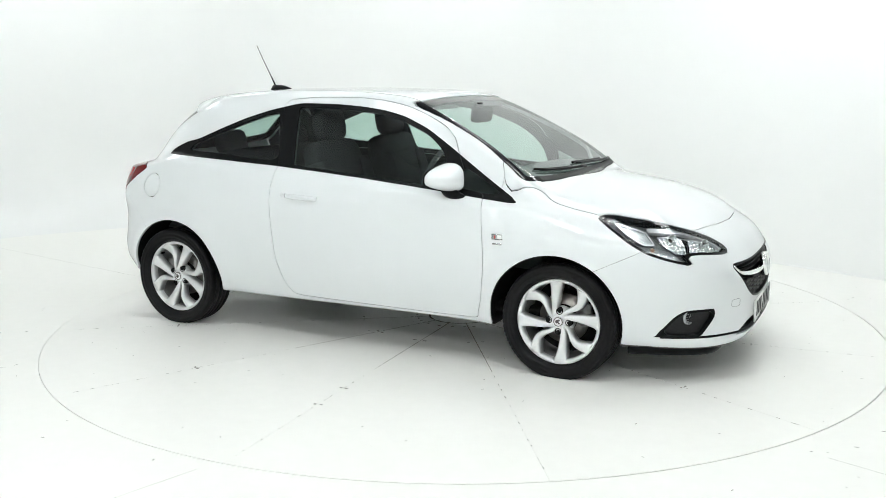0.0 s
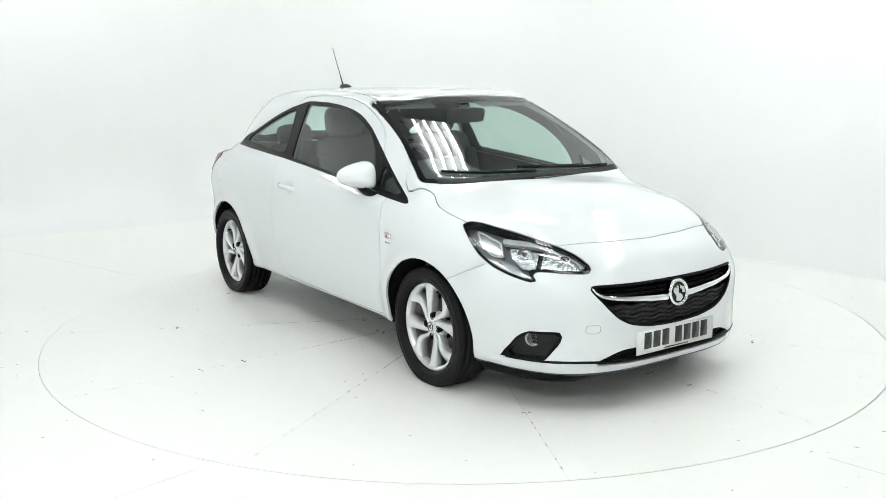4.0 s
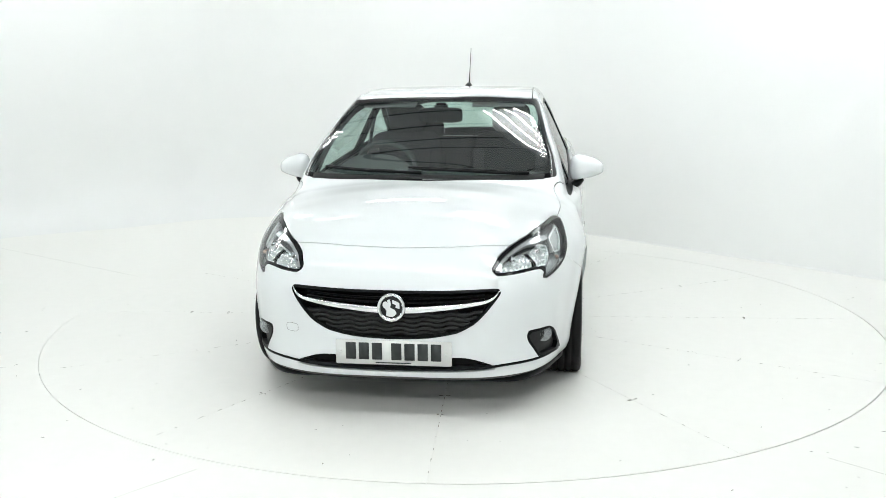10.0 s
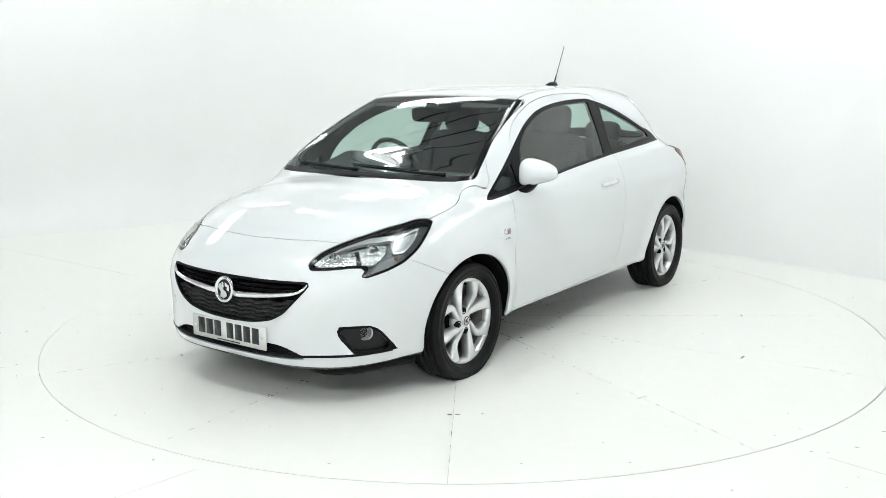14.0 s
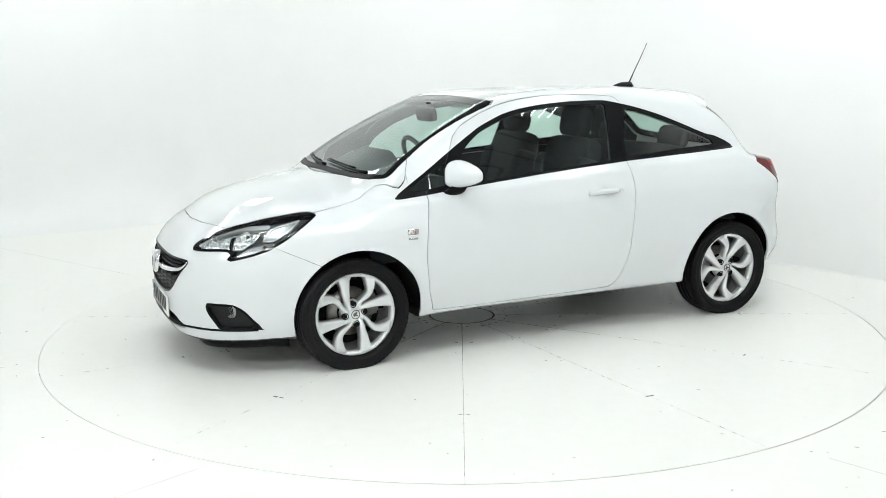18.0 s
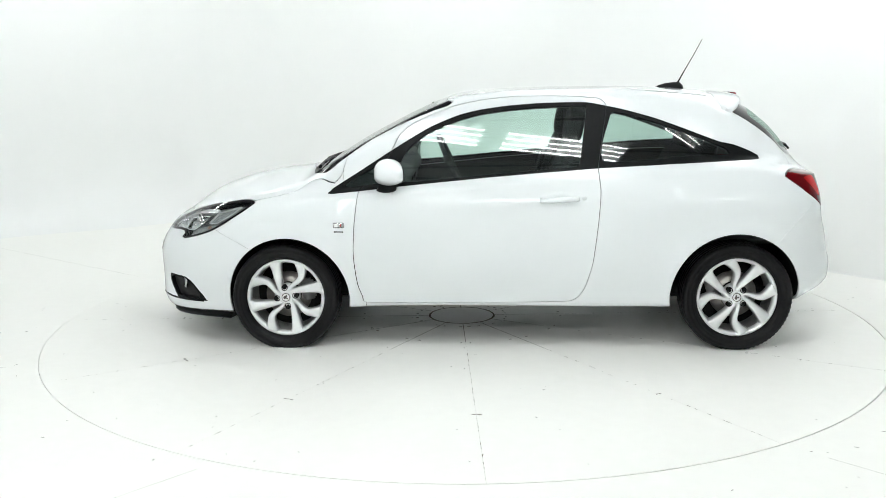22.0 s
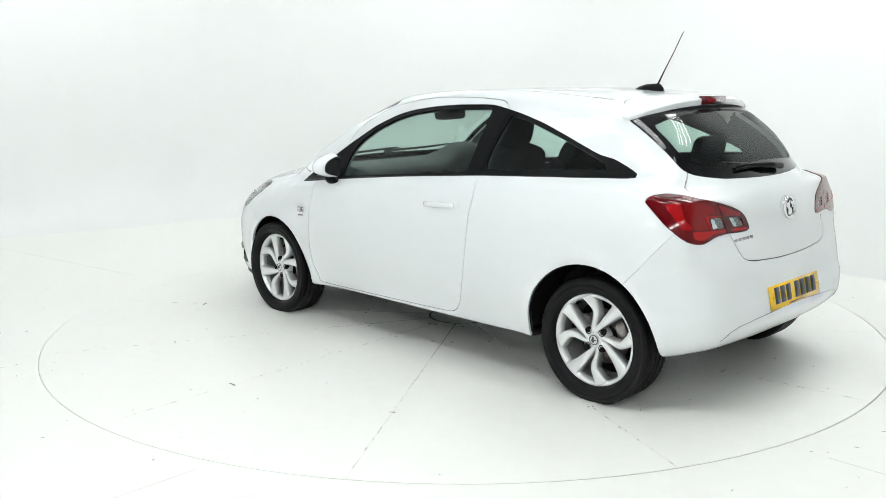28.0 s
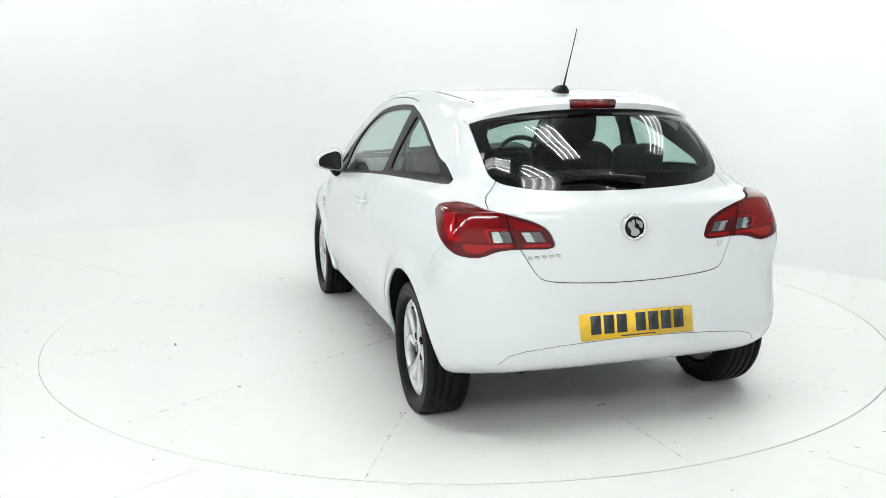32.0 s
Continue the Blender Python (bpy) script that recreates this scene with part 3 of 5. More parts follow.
BACKLIGHT = [(0.545, 1.30), (0.50, 1.325), (0.41, 1.350), (0.26, 1.370), (0.0, 1.38), (-0.26, 1.370), (-0.41, 1.350), (-0.50, 1.325), (-0.545, 1.30), (-0.556, 1.18), (-0.545, 1.09), (-0.50, 1.057), (-0.36, 1.036), (0.0, 1.028), (0.36, 1.036), (0.50, 1.057), (0.545, 1.09), (0.556, 1.18)]
TAILGATE = [(0.0, 1.44), (0.40, 1.42), (0.50, 1.34), (0.51, 1.20), (0.525, 1.07), (0.572, 1.012), (0.602, 0.965), (0.56, 0.90), (0.490, 0.811), (0.425, 0.70), (0.38, 0.680), (0.30, 0.670), (0.13, 0.660), (0.0, 0.658),
            (-0.13, 0.660), (-0.30, 0.670), (-0.38, 0.680), (-0.425, 0.70), (-0.490, 0.811), (-0.56, 0.90), (-0.602, 0.965), (-0.572, 1.012), (-0.525, 1.07), (-0.51, 1.20), (-0.50, 1.34), (-0.40, 1.42)]
TAIL_LAMP = [(-0.503, 0.964), (-0.533, 0.981), (-0.60, 0.990), (-0.683, 0.983), (-0.73, 0.972), (-0.815, 0.954), (-0.913, 0.921), (-0.963, 0.894), (-0.985, 0.868), (-1.004, 0.821), (-0.982, 0.809), (-0.88, 0.812), (-0.82, 0.807), (-0.79, 0.796), (-0.757, 0.782), (-0.71, 0.785), (-0.665, 0.799), (-0.625, 0.825), (-0.573, 0.870), (-0.536, 0.918)]
HEAD_LAMP = [(1.105, 0.642), (1.102, 0.666), (1.034, 0.711), (0.95, 0.743), (0.875, 0.765), (0.73, 0.800), (0.59, 0.825), (0.53, 0.826), (0.497, 0.813), (0.53, 0.765), (0.59, 0.702), (0.66, 0.655), (0.735, 0.627), (0.805, 0.609), (0.858, 0.599), (0.870, 0.606), (0.846, 0.642), (0.909, 0.646), (1.00, 0.640), (1.085, 0.636)]
GRILLE = [(-0.475, 0.582), (-0.436, 0.588), (-0.209, 0.582), (0.0, 0.580), (0.209, 0.582), (0.436, 0.588), (0.475, 0.582), (0.470, 0.562), (0.447, 0.530), (0.409, 0.485), (0.359, 0.437), (0.284, 0.398), (0.161, 0.374), (0.0, 0.366),
          (-0.161, 0.374), (-0.284, 0.398), (-0.359, 0.437), (-0.409, 0.485), (-0.447, 0.530), (-0.470, 0.562)]
LOW_GRILLE = [(-0.47, 0.231), (-0.402, 0.264), (-0.313, 0.287), (0.0, 0.289), (0.313, 0.287), (0.402, 0.264), (0.47, 0.231), (0.36, 0.221), (0.0, 0.213), (-0.36, 0.221)]
FOG_BAY = [(0.988, 0.352), (0.982, 0.383), (0.905, 0.384), (0.835, 0.380), (0.785, 0.352), (0.740, 0.295), (0.705, 0.256), (0.690, 0.246), (0.775, 0.244), (0.86, 0.248), (0.915, 0.252), (0.945, 0.290), (0.975, 0.325)]

car = tagged(new("car"), "white three-door hatchback with silver alloy wheels parked on the turntable", "car")
skin = front_skin()
low, skin = skin.cut(lambda v: v[:, 2] - knots(UNDER, v[:, 0]) - 0.022 + 0.018 * smooth(-1.45, -1.6, v[:, 0]) + 0.017 * smooth(-0.95, -0.85, v[:, 0]) * smooth(0.95, 0.85, v[:, 0]))
for cx, cz, r in ((1.235, 0.285, 0.345), (-1.237, 0.30, 0.354)):
    _, low = low.cut(lambda v: np.maximum(np.hypot(v[:, 0] - cx, v[:, 2] - cz) - r, 0.45 - v[:, 1]))
    _, skin = skin.cut(lambda v: np.maximum(np.hypot(v[:, 0] - cx, v[:, 2] - cz) - r, 0.45 - v[:, 1]))

low.both().object("underbody", UNDERSIDE, car, "dark grey underside", depth=0)
screen, skin = skin.cut(zone(SCREEN, "yz", lambda v: 0.1 - v[:, 0]), 0.0012)
clear, band = screen.cut(lambda v: inside(outline(SCREEN), v[:, 1], v[:, 2]) + 0.022)
clear.both().object("windscreen", SCREEN_GLASS, car, "clear green-tinted windscreen", -0.003, 0).visible_shadow = False
band.both().object("windscreen_border", GLOSS, car, "black glass border", -0.003, 0.01)
rear_glass, skin = skin.cut(zone(BACKLIGHT, "yz", lambda v: v[:, 0] + 0.8), 0.0012)
tail, skin = skin.cut(zone(TAIL_LAMP, "ez", lambda v: v[:, 0] + 1.2), 0.0015)
head, skin = skin.cut(zone(HEAD_LAMP, "dz", lambda v: 1.2 - v[:, 0]), 0.0015)
tail, head = tail.used().finer().finer(), head.used().finer().finer()
grille, skin = skin.cut(zone(GRILLE, "yz", lambda v: 1.7 - v[:, 0]))
low_grille, skin = skin.cut(zone(LOW_GRILLE, "yz", lambda v: 1.7 - v[:, 0]))
fog_bay, skin = skin.cut(zone(FOG_BAY, "dz", lambda v: 1.5 - v[:, 0]))
gate, skin = skin.cut(zone(TAILGATE, "yz", lambda v: v[:, 0] + 1.16), 0.002)
bonnet, skin = skin.cut(zone(BONNET, "xy", lambda v: 0.7 - v[:, 2]), 0.0018)
surround, skin = skin.cut(zone(SURROUND, "xz", lambda v: 0.4 - v[:, 1]))
roof_edge = lambda v: knots([(0.5, 0.548), (0.3, 0.535), (0.0, 0.525), (-0.5, 0.512), (-1.0, 0.49), (-1.2, 0.47)], v[:, 0])
roof, skin = skin.cut(lambda v: np.maximum(np.maximum(v[:, 1] - roof_edge(v), 1.25 - v[:, 2]), v[:, 0] - 0.6))
strip, roof = roof.cut(lambda v: np.maximum(roof_edge(v) - 0.008 - v[:, 1], -1.12 - v[:, 0]))
door, skin = skin.cut(zone(DOOR, "xz", lambda v: 0.4 - v[:, 1]), 0.0019)
front_bumper, skin = skin.cut(lambda v: np.maximum(v[:, 2] - 0.662 - 0.47 * (v[:, 0] - 1.649), 1.25 - v[:, 0]), 0.0009)
rear_bumper, skin = skin.cut(lambda v: np.maximum(np.maximum(v[:, 0] + 1.467 + 0.874 * (v[:, 2] - 0.624), v[:, 2] - 0.86), v[:, 0] + 1.3), 0.0008)
fender, side = skin.cut(lambda v: np.maximum(0.80 + 0.12 * smooth(0.85, 0.95, v[:, 2]) - v[:, 0], v[:, 2] - 1.03), 0.0014)

bonnet.both().object("bonnet", PAINT, car)
roof.both().object("roof", PAINT, car)
front_bumper.both().object("front_bumper", PAINT, car)
rear_bumper = rear_bumper.both().object("rear_bumper", PAINT, car)
tailgate = gate.both().object("tailgate", PAINT, car)
roof.both().object("headliner", LINER, car, "pale grey cloth headliner", -0.03, 0)
sides = {}
for s in (1, -1):
    put = (lambda p: p) if s == 1 else (lambda p: p.mirrored())
    put(fender).object("front_wing", PAINT, car)
    panel = put(side)
    if s == -1:
        cap, panel = panel.cut(lambda v: np.hypot((v[:, 0] + 1.405) / 0.92, v[:, 2] - 0.858) - 0.072, 0.0022)
        cap.object("fuel_cap", PAINT, car, "round white fuel flap")
    panel.object("side_panel", PAINT, car)
    put(side).object("side_trim", TRIM, car, "dark cabin side lining", -0.035, 0)
    put(strip).object("roof_strip", SATIN, car, "black roof joint strip", -0.004, 0.006)
    leaf = put(door).object("door", PAINT, car, "white door")
    sides[s] = leaf
    put(door).object("door_trim", TRIM, leaf, "dark door lining", -0.035, 0)
    fp, rest = put(surround).cut(zone(FRONT_PANE, "xz", lambda v: 0.4 - np.abs(v[:, 1])))
    sp, rest = rest.cut(zone(SAIL_PANE, "xz", lambda v: 0.4 - np.abs(v[:, 1])))
    rp, rest = rest.cut(zone(REAR_PANE, "xz", lambda v: 0.4 - np.abs(v[:, 1])))
    mine, fixed = rest.cut(zone(DOOR, "xz", lambda v: 0.4 - np.abs(v[:, 1])), 0.0015)
    mine.object("window_frame", SATIN, leaf, "black window frame", -0.002, 0.012)
    ahead, behind = fixed.cut(lambda v: 0.2 - v[:, 0])
    ahead.object("sail_trim", SATIN, car, "black mirror corner trim", -0.002, 0.012)
    behind.object("window_trim", SATIN, car, "black rear window surround", -0.002, 0.012)
    rest.object("pillar_trim", TRIM, car, "dark pillar lining", -0.028, 0)
    for piece, owner, glass in ((fp, leaf, CLEAR_GLASS), (sp, car, PRIVACY), (rp, car, QUARTER_GLASS)):
        piece.object("window", glass, owner, "green-tinted side glass", -0.007, 0).visible_shadow = False

# rear window and tailgate fittings
clear, band = rear_glass.cut(lambda v: np.maximum(inside(outline(BACKLIGHT), v[:, 1], v[:, 2]) + 0.045, 1.098 - v[:, 2] - 0.12 * v[:, 1] ** 2))
clear.both().object("rear_window", PRIVACY, tailgate, "dark tinted rear glass", -0.002, 0).visible_shadow = False
band.both().object("rear_window_border", GLOSS, tailgate, "black glass border", -0.002, 0.012)


def probe(o, way, far=1.5):
    """Where one ray from inside leaves the skin."""
    o, way, a, b = np.array(o, float), np.array(way, float), 0.0, far
    for n in (60, 24, 24, 24):
        d = np.linspace(a, b, n)
        k = max(int(np.argmax(form(o + d[:, None] * way) > 0)), 1)
        a, b = d[k - 1], d[k]
    return o + way * (a + b) / 2


def rear_x(y, z):
    return float(probe((-1.0, y, z), (-1, 0, 0))[0])


def front_x(y, z):
    return float(probe((1.0, y, z), (1, 0, 0))[0])


def top_z(x, y):
    return float(probe((x, y, 0.7), (0, 0, 1))[2])


# spoiler over the rear window
rings = []
for y in np.linspace(-0.555, 0.555, 41):
    k = abs(y) / 0.555
    drop = 0.062 * k**2.6 + 0.018 * k**8
    x0 = -1.155 - 0.03 * k**3
    zr = top_z(x0, y)
    tip = -1.372 + 0.085 * k**2.2 + 0.045 * k**8
    zt = 1.391 - drop
    th = 0.036 * (1 - 0.25 * k**4)
    rings.append([(x0, y, zr + 0.002), (x0 * 0.6 + tip * 0.4, y, zr * 0.55 + zt * 0.45 + 0.007), (tip + 0.025, y, zt + 0.003), (tip + 0.006, y, zt - 0.003), (tip, y, zt - 0.010), (tip + 0.006, y, zt - th), (tip + 0.05, y, zt - th - 0.004), (x0 + 0.03, y, zr - 0.08)])
vs, fs = sweep(None, rings)
bm = bmesh.new()
me = mesh_data("spoiler", vs, fs, PAINT)
bm.from_mesh(me)
part("spoiler", from_bm("spoiler", bm, PAINT, True, 50), tailgate, "white roof spoiler")
block("brake_light", (0.034, 0.222, 0.040), pose(-1.3620, 0, 1.3775, 0, -6, 0), RED_DARK, tailgate, 0.005, "dark red high brake light")
block("brake_lens", (0.004, 0.150, 0.020), pose(-1.3800, 0, 1.3745, 0, -6, 0), RED_LIT, tailgate, 0.0015, "bright red inner lens")

# rear wiper
vs, fs = tube([(rear_x(-0.09, 1.065) - 0.025, -0.09, 1.066), (rear_x(0.02, 1.075) - 0.03, 0.02, 1.079), (rear_x(0.16, 1.09) - 0.022, 0.16, 1.085), (rear_x(0.26, 1.09) - 0.016, 0.265, 1.083)], [0.016, 0.014, 0.010, 0.006], 8)
wiper = part("rear_wiper", mesh_data("rear_wiper", vs, fs, SATIN), tailgate, "black rear wiper arm")
vs, fs = tube([(rear_x(y, 1.07) - 0.012, y, 1.068 + 0.012 * (1 - ((y - 0.1) / 0.2) ** 2)) for y in np.linspace(-0.06, 0.27, 9)], 0.007, 6)
part("wiper_blade", mesh_data("wiper_blade", vs, fs, RUBBER), wiper)


def badge(name, x, z, r, sign, parent, label):
    """A round chrome ring with a dark centre and a bright plain shape."""
    ob_vs, ob_fs = lathe([(0.0, 0.004), (r * 0.74, 0.006), (r * 0.80, 0.014), (r * 0.90, 0.018), (r * 0.98, 0.012), (r, -0.012), (0.0, -0.012)], 48)
    m = Matrix.Translation((x, 0, z)) @ Matrix.Rotation(radians(-90 * sign), 4, "Z") @ Matrix.Rotation(radians(6 if sign > 0 else 4), 4, "X")
    ring = part(name, mesh_data(name, moved(ob_vs, m), ob_fs, CHROME), parent, label)
    vs, fs = lathe([(0.0, 0.0085), (r * 0.76, 0.0085)], 40)
    part("badge_field", mesh_data("badge_field", moved(vs, m), fs, GLOSS), ring, "black badge centre")
    pts = outline([(-0.12, -0.80), (0.42, -0.68), (0.40, -0.25), (0.72, 0.10), (0.70, 0.42), (0.48, 0.55), (0.30, 0.40), (0.34, 0.62), (0.10, 0.70), (0.02, 0.30), (0.06, 0.0), (-0.30, -0.18), (-0.48, -0.50)], 4)
    front = [(p[0] * r * 0.8, 0.0125, p[1] * r * 0.8) for p in pts]
    back = [(p[0] * r * 0.8, 0.0088, p[1] * r * 0.8) for p in pts]
    k = len(pts)
    part("badge_shape", mesh_data("badge_shape", moved(front + back, m), [tuple(range(k))] + [(i, i + k, (i + 1) % k + k, (i + 1) % k) for i in range(k)], CHROME, False), ring, "bright abstract shape")
    pts = [(-0.72, 0.42), (-0.10, 0.70), (-0.12, 0.36), (-0.42, 0.24), (-0.38, 0.0), (-0.74, -0.10)]
    front = [(p[0] * r * 0.8, 0.0122, p[1] * r * 0.8) for p in pts]
    part("badge_shape", mesh_data("badge_shape", moved(front, m), [tuple(range(6))], CHROME, False), ring)
    return ring


badge("rear_badge", rear_x(0, 0.882) - 0.008, 0.882, 0.058, -1, tailgate, "round chrome badge")
# lettering drawn as plain bars
letters = [(0.452 - 0.029 * i, 0.779 + 0.0015 * i) for i in range(5)]
for y, z in letters:
    block("letter_bar", (0.004, 0.020, 0.013), pose(rear_x(y, z - 0.004) - 0.0015, y, z - 0.004, 0, 0, -14), GREY_LETTER, tailgate, 0.002, "small chrome letter block")
words = bpy.data.curves.new("engine_mark", "FONT")
words.body, words.size, words.extrude, words.align_x = "1.4", 0.034, 0.001, "CENTER"
ob = bpy.data.objects.new("engine_mark", words)
scene.collection.objects.link(ob)
me = bpy.data.meshes.new_from_object(ob.evaluated_get(bpy.context.evaluated_depsgraph_get()))
bpy.data.objects.remove(ob)
me.materials.clear()
me.materials.append(GREY_LETTER)
mark = part("engine_mark", me, tailgate, "chrome engine size figures")
mark.matrix_local = Matrix.Translation((rear_x(-0.425, 0.785) - 0.002, -0.425, 0.775)) @ Matrix.Rotation(radians(-90 + 22), 4, "Z") @ Matrix.Rotation(radians(90), 4, "X")


def number_plate(name, x, z, sign, mat, parent, label, lean):
    """A plate with plain dark bars in place of its characters."""
    m = Matrix.Translation((x, 0.004, z)) @ Matrix.Rotation(radians(lean), 4, "Y")
    plate = block(name, (0.008, 0.52, 0.111), m, mat, parent, 0.003, label)
    for i, y in enumerate((-0.185, -0.126, -0.067, 0.02, 0.079, 0.138, 0.197)):
        block("character_bar", (0.003, 0.046, 0.077), m @ pose(sign * 0.0045, sign * (y - 0.006), 0.006), INK, plate, 0.001)
    block("maker_line", (0.0025, 0.16, 0.005), m @ pose(sign * 0.0045, 0, -0.046), INK, plate, 0.0005)
    for y in (-0.237, 0.237):
        vs, fs = lathe([(0.0, 0.004), (0.006, 0.0035), (0.008, 0.0)], 12)
        part("screw_cap", mesh_data("screw_cap", moved(vs, m @ pose(sign * 0.004, y, 0, 0, 0, -90 * sign)), fs, mat), plate)
    return plate


number_plate("rear_number_plate", rear_x(0, 0.487) - 0.001, 0.487, -1, YELLOW_PLATE, car, "yellow rear number plate with dark bars", 12)
number_plate("front_number_plate", 2.118, 0.305, 1, WHITE_PLATE, car, "white front number plate with dark bars", 0)

# tail lamps: border, bright red body and clear reverse lenses
TAIL_BODY = [(-0.655, 0.955), (-0.76, 0.952), (-0.80, 0.932), (-0.815, 0.912), (-0.77, 0.900), (-0.757, 0.885), (-0.778, 0.844), (-0.70, 0.846), (-0.668, 0.890)]
TAIL_GUIDE = [(-0.583, 0.950), (-0.640, 0.957), (-0.656, 0.894), (-0.690, 0.850), (-0.64, 0.853), (-0.606, 0.904)]
TAIL_LOW = [(-0.690, 0.838), (-0.74, 0.836), (-0.80, 0.832), (-0.878, 0.830), (-0.883, 0.821), (-0.80, 0.819), (-0.775, 0.808), (-0.745, 0.797), (-0.703, 0.806)]
TAIL_EDGE = [(-0.762, 0.896), (-0.84, 0.892), (-0.842, 0.888), (-0.786, 0.889), (-0.772, 0.884), (-0.790, 0.842), (-0.780, 0.842), (-0.757, 0.885)]
GATE_BRIGHT = [(-0.828, 0.935), (-0.88, 0.920), (-0.935, 0.897), (-0.952, 0.884), (-0.88, 0.888), (-0.862, 0.892)]
GATE_LOW = [(-0.905, 0.829), (-0.985, 0.828), (-0.985, 0.818), (-0.903, 0.819)]
REVERSE_OUT = [(-0.784, 0.885), (-0.843, 0.884), (-0.866, 0.839), (-0.796, 0.839)]
REVERSE_IN = [(-0.884, 0.880), (-0.950, 0.877), (-0.974, 0.837), (-0.910, 0.838)]
for s in (1, -1):
    put = (lambda p: p) if s == 1 else (lambda p: p.mirrored())
    anywhere = lambda v: v[:, 0]
    inner, outer = tail.cut(lambda v: (v[:, 0] + v[:, 1]) / math.sqrt(2) + 0.821 + 0.37 * (0.956 - v[:, 2]), 0.0016)
    for piece, owner, name in ((outer, car, "tail_lamp"), (inner, tailgate, "gate_lamp")):
        mine = owner is car
        clearp, rest = piece.cut(zone(REVERSE_OUT if mine else REVERSE_IN, "ez", anywhere, True))
        zones = ((TAIL_GUIDE, RED_GUIDE, 0.0040, "light_guide", "bright red light guide"), (TAIL_BODY, RED_LIT, 0.0015, "red_lens", "red lens"), (TAIL_LOW, RED_GUIDE, 0.0038, "lower_lens", "bright red lower lens"),
                 (TAIL_EDGE, RED_GUIDE, 0.0042, "lens_edge", "bright red edge")) if mine else ((GATE_BRIGHT, RED_LIT, 0.0036, "red_lens", "red lens"), (GATE_LOW, RED_GUIDE, 0.0038, "lower_lens", "bright red lower lens"))
        cuts = []
        for poly, mat, lift, title, words in zones:
            bright, rest = rest.cut(zone(poly, "ez", anywhere))
            cuts.append((bright, mat, lift, title, words))
        hull = put(rest).object(name, RED_DARK if owner is tailgate else RED, owner, "red tail lamp", 0.003, 0.02)
        for bright, mat, lift, title, words in cuts:
            if bright.f:
                put(bright).object(title, mat, hull, words, lift, 0.005)
        bowl, shade = clearp.cut(lambda v: inside(outline(REVERSE_OUT if mine else REVERSE_IN, 6, True) + [0.034, 0.0], (v[:, 0] + np.abs(v[:, 1])) / math.sqrt(2), v[:, 2]))
        ripple = lambda v: 0.002 * np.sin((v[:, 0] + np.abs(v[:, 1])) * 500)
        if bowl.f:
            put(bowl).object("reverse_reflector", REFLECTOR, hull, "bright reverse lamp reflector", -0.006, 0.008, ripple)
        # the rest of the reverse lamp gets a darker grey than the reflector
        if shade.f:
            put(shade).object("reverse_dark_side", SMOKE, hull, "darker side of the reverse lamp", -0.004, 0.006)
        put(clearp).object("reverse_lens", LENS, hull, "clear reverse lens", 0.002, 0).visible_shadow = False

# thin grey line painting the shade of the crease along the lower rear bumper
crease = [(0.60, 0.345), (0.565, 0.385), (0.50, 0.403), (0.35, 0.418), (0.15, 0.428), (0.0, 0.43), (-0.15, 0.428), (-0.35, 0.418), (-0.50, 0.403), (-0.565, 0.385), (-0.60, 0.345)]
way = np.linspace(0, 10, 61)
pts = [(rear_x(y, z) - 0.0008, y, z) for y, z in zip(np.interp(way, range(11), [p[0] for p in crease]), np.interp(way, range(11), [p[1] for p in crease]))]
vs, fs = tube(pts, 0.0014, 5)
part("crease_shade_line", mesh_data("crease_shade_line", vs, fs, FROST), rear_bumper)
vs, fs = tube([(-1.56, 0.47, 0.31), (-1.67, 0.47, 0.300), (-1.715, 0.47, 0.288)], 0.016, 12)
part("exhaust_pipe", mesh_data("exhaust_pipe", vs, fs, MATT), car, "dark exhaust tail pipe")

# ---- front end ----
grille.both().object("grille_back", MATT, car, "black grille opening", -0.055, 0)
grille_rim, _ = grille.cut(lambda v: -inside(outline(GRILLE), v[:, 1], v[:, 2]) - 0.010)
grille_rim.both().object("grille_frame", SATIN, car, "black grille frame", 0.001, 0.055)


BAR = [(0.0, 0.496), (0.10, 0.499), (0.21, 0.509), (0.36, 0.526), (0.43, 0.541), (0.455, 0.559), (0.468, 0.578)]


def bar_z(y):
    return float(knots(BAR, abs(y)))


def ribbon(zs, ys, width, lift, thick, rise=0.0):
    """A bowed strip across the nose; width may vary with y."""
    rings = []
    for y in ys:
        z, w = zs(y), width(y) if callable(width) else width
        x = front_x(y, z) + lift
        rings.append([(x - thick, y, z + w / 2), (x - thick * 0.1, y, z + w / 2), (x, y, z + w / 4), (x + 0.001, y, z), (x, y, z - w / 4), (x - thick * 0.1, y, z - w / 2), (x - thick, y, z - w / 2)])
    return sweep(None, rings)


vs, fs = ribbon(bar_z, np.linspace(-0.465, 0.465, 81), lambda y: 0.014 + 0.016 * (1 - (abs(y) / 0.465) ** 1.5), 0.005, 0.03)
chrome_bar = part("chrome_bar", mesh_data("chrome_bar", vs, fs, CHROME), car, "chrome grille bar")
for z0 in (0.564, 0.543, 0.524):
    vs, fs = ribbon(lambda y: z0 + 0.016 * (y / 0.4) ** 2, np.linspace(-0.40, 0.40, 31), 0.006, -0.02, 0.02)
    part("grille_slat", mesh_data("grille_slat", vs, fs, SATIN), car, "thin black slat")
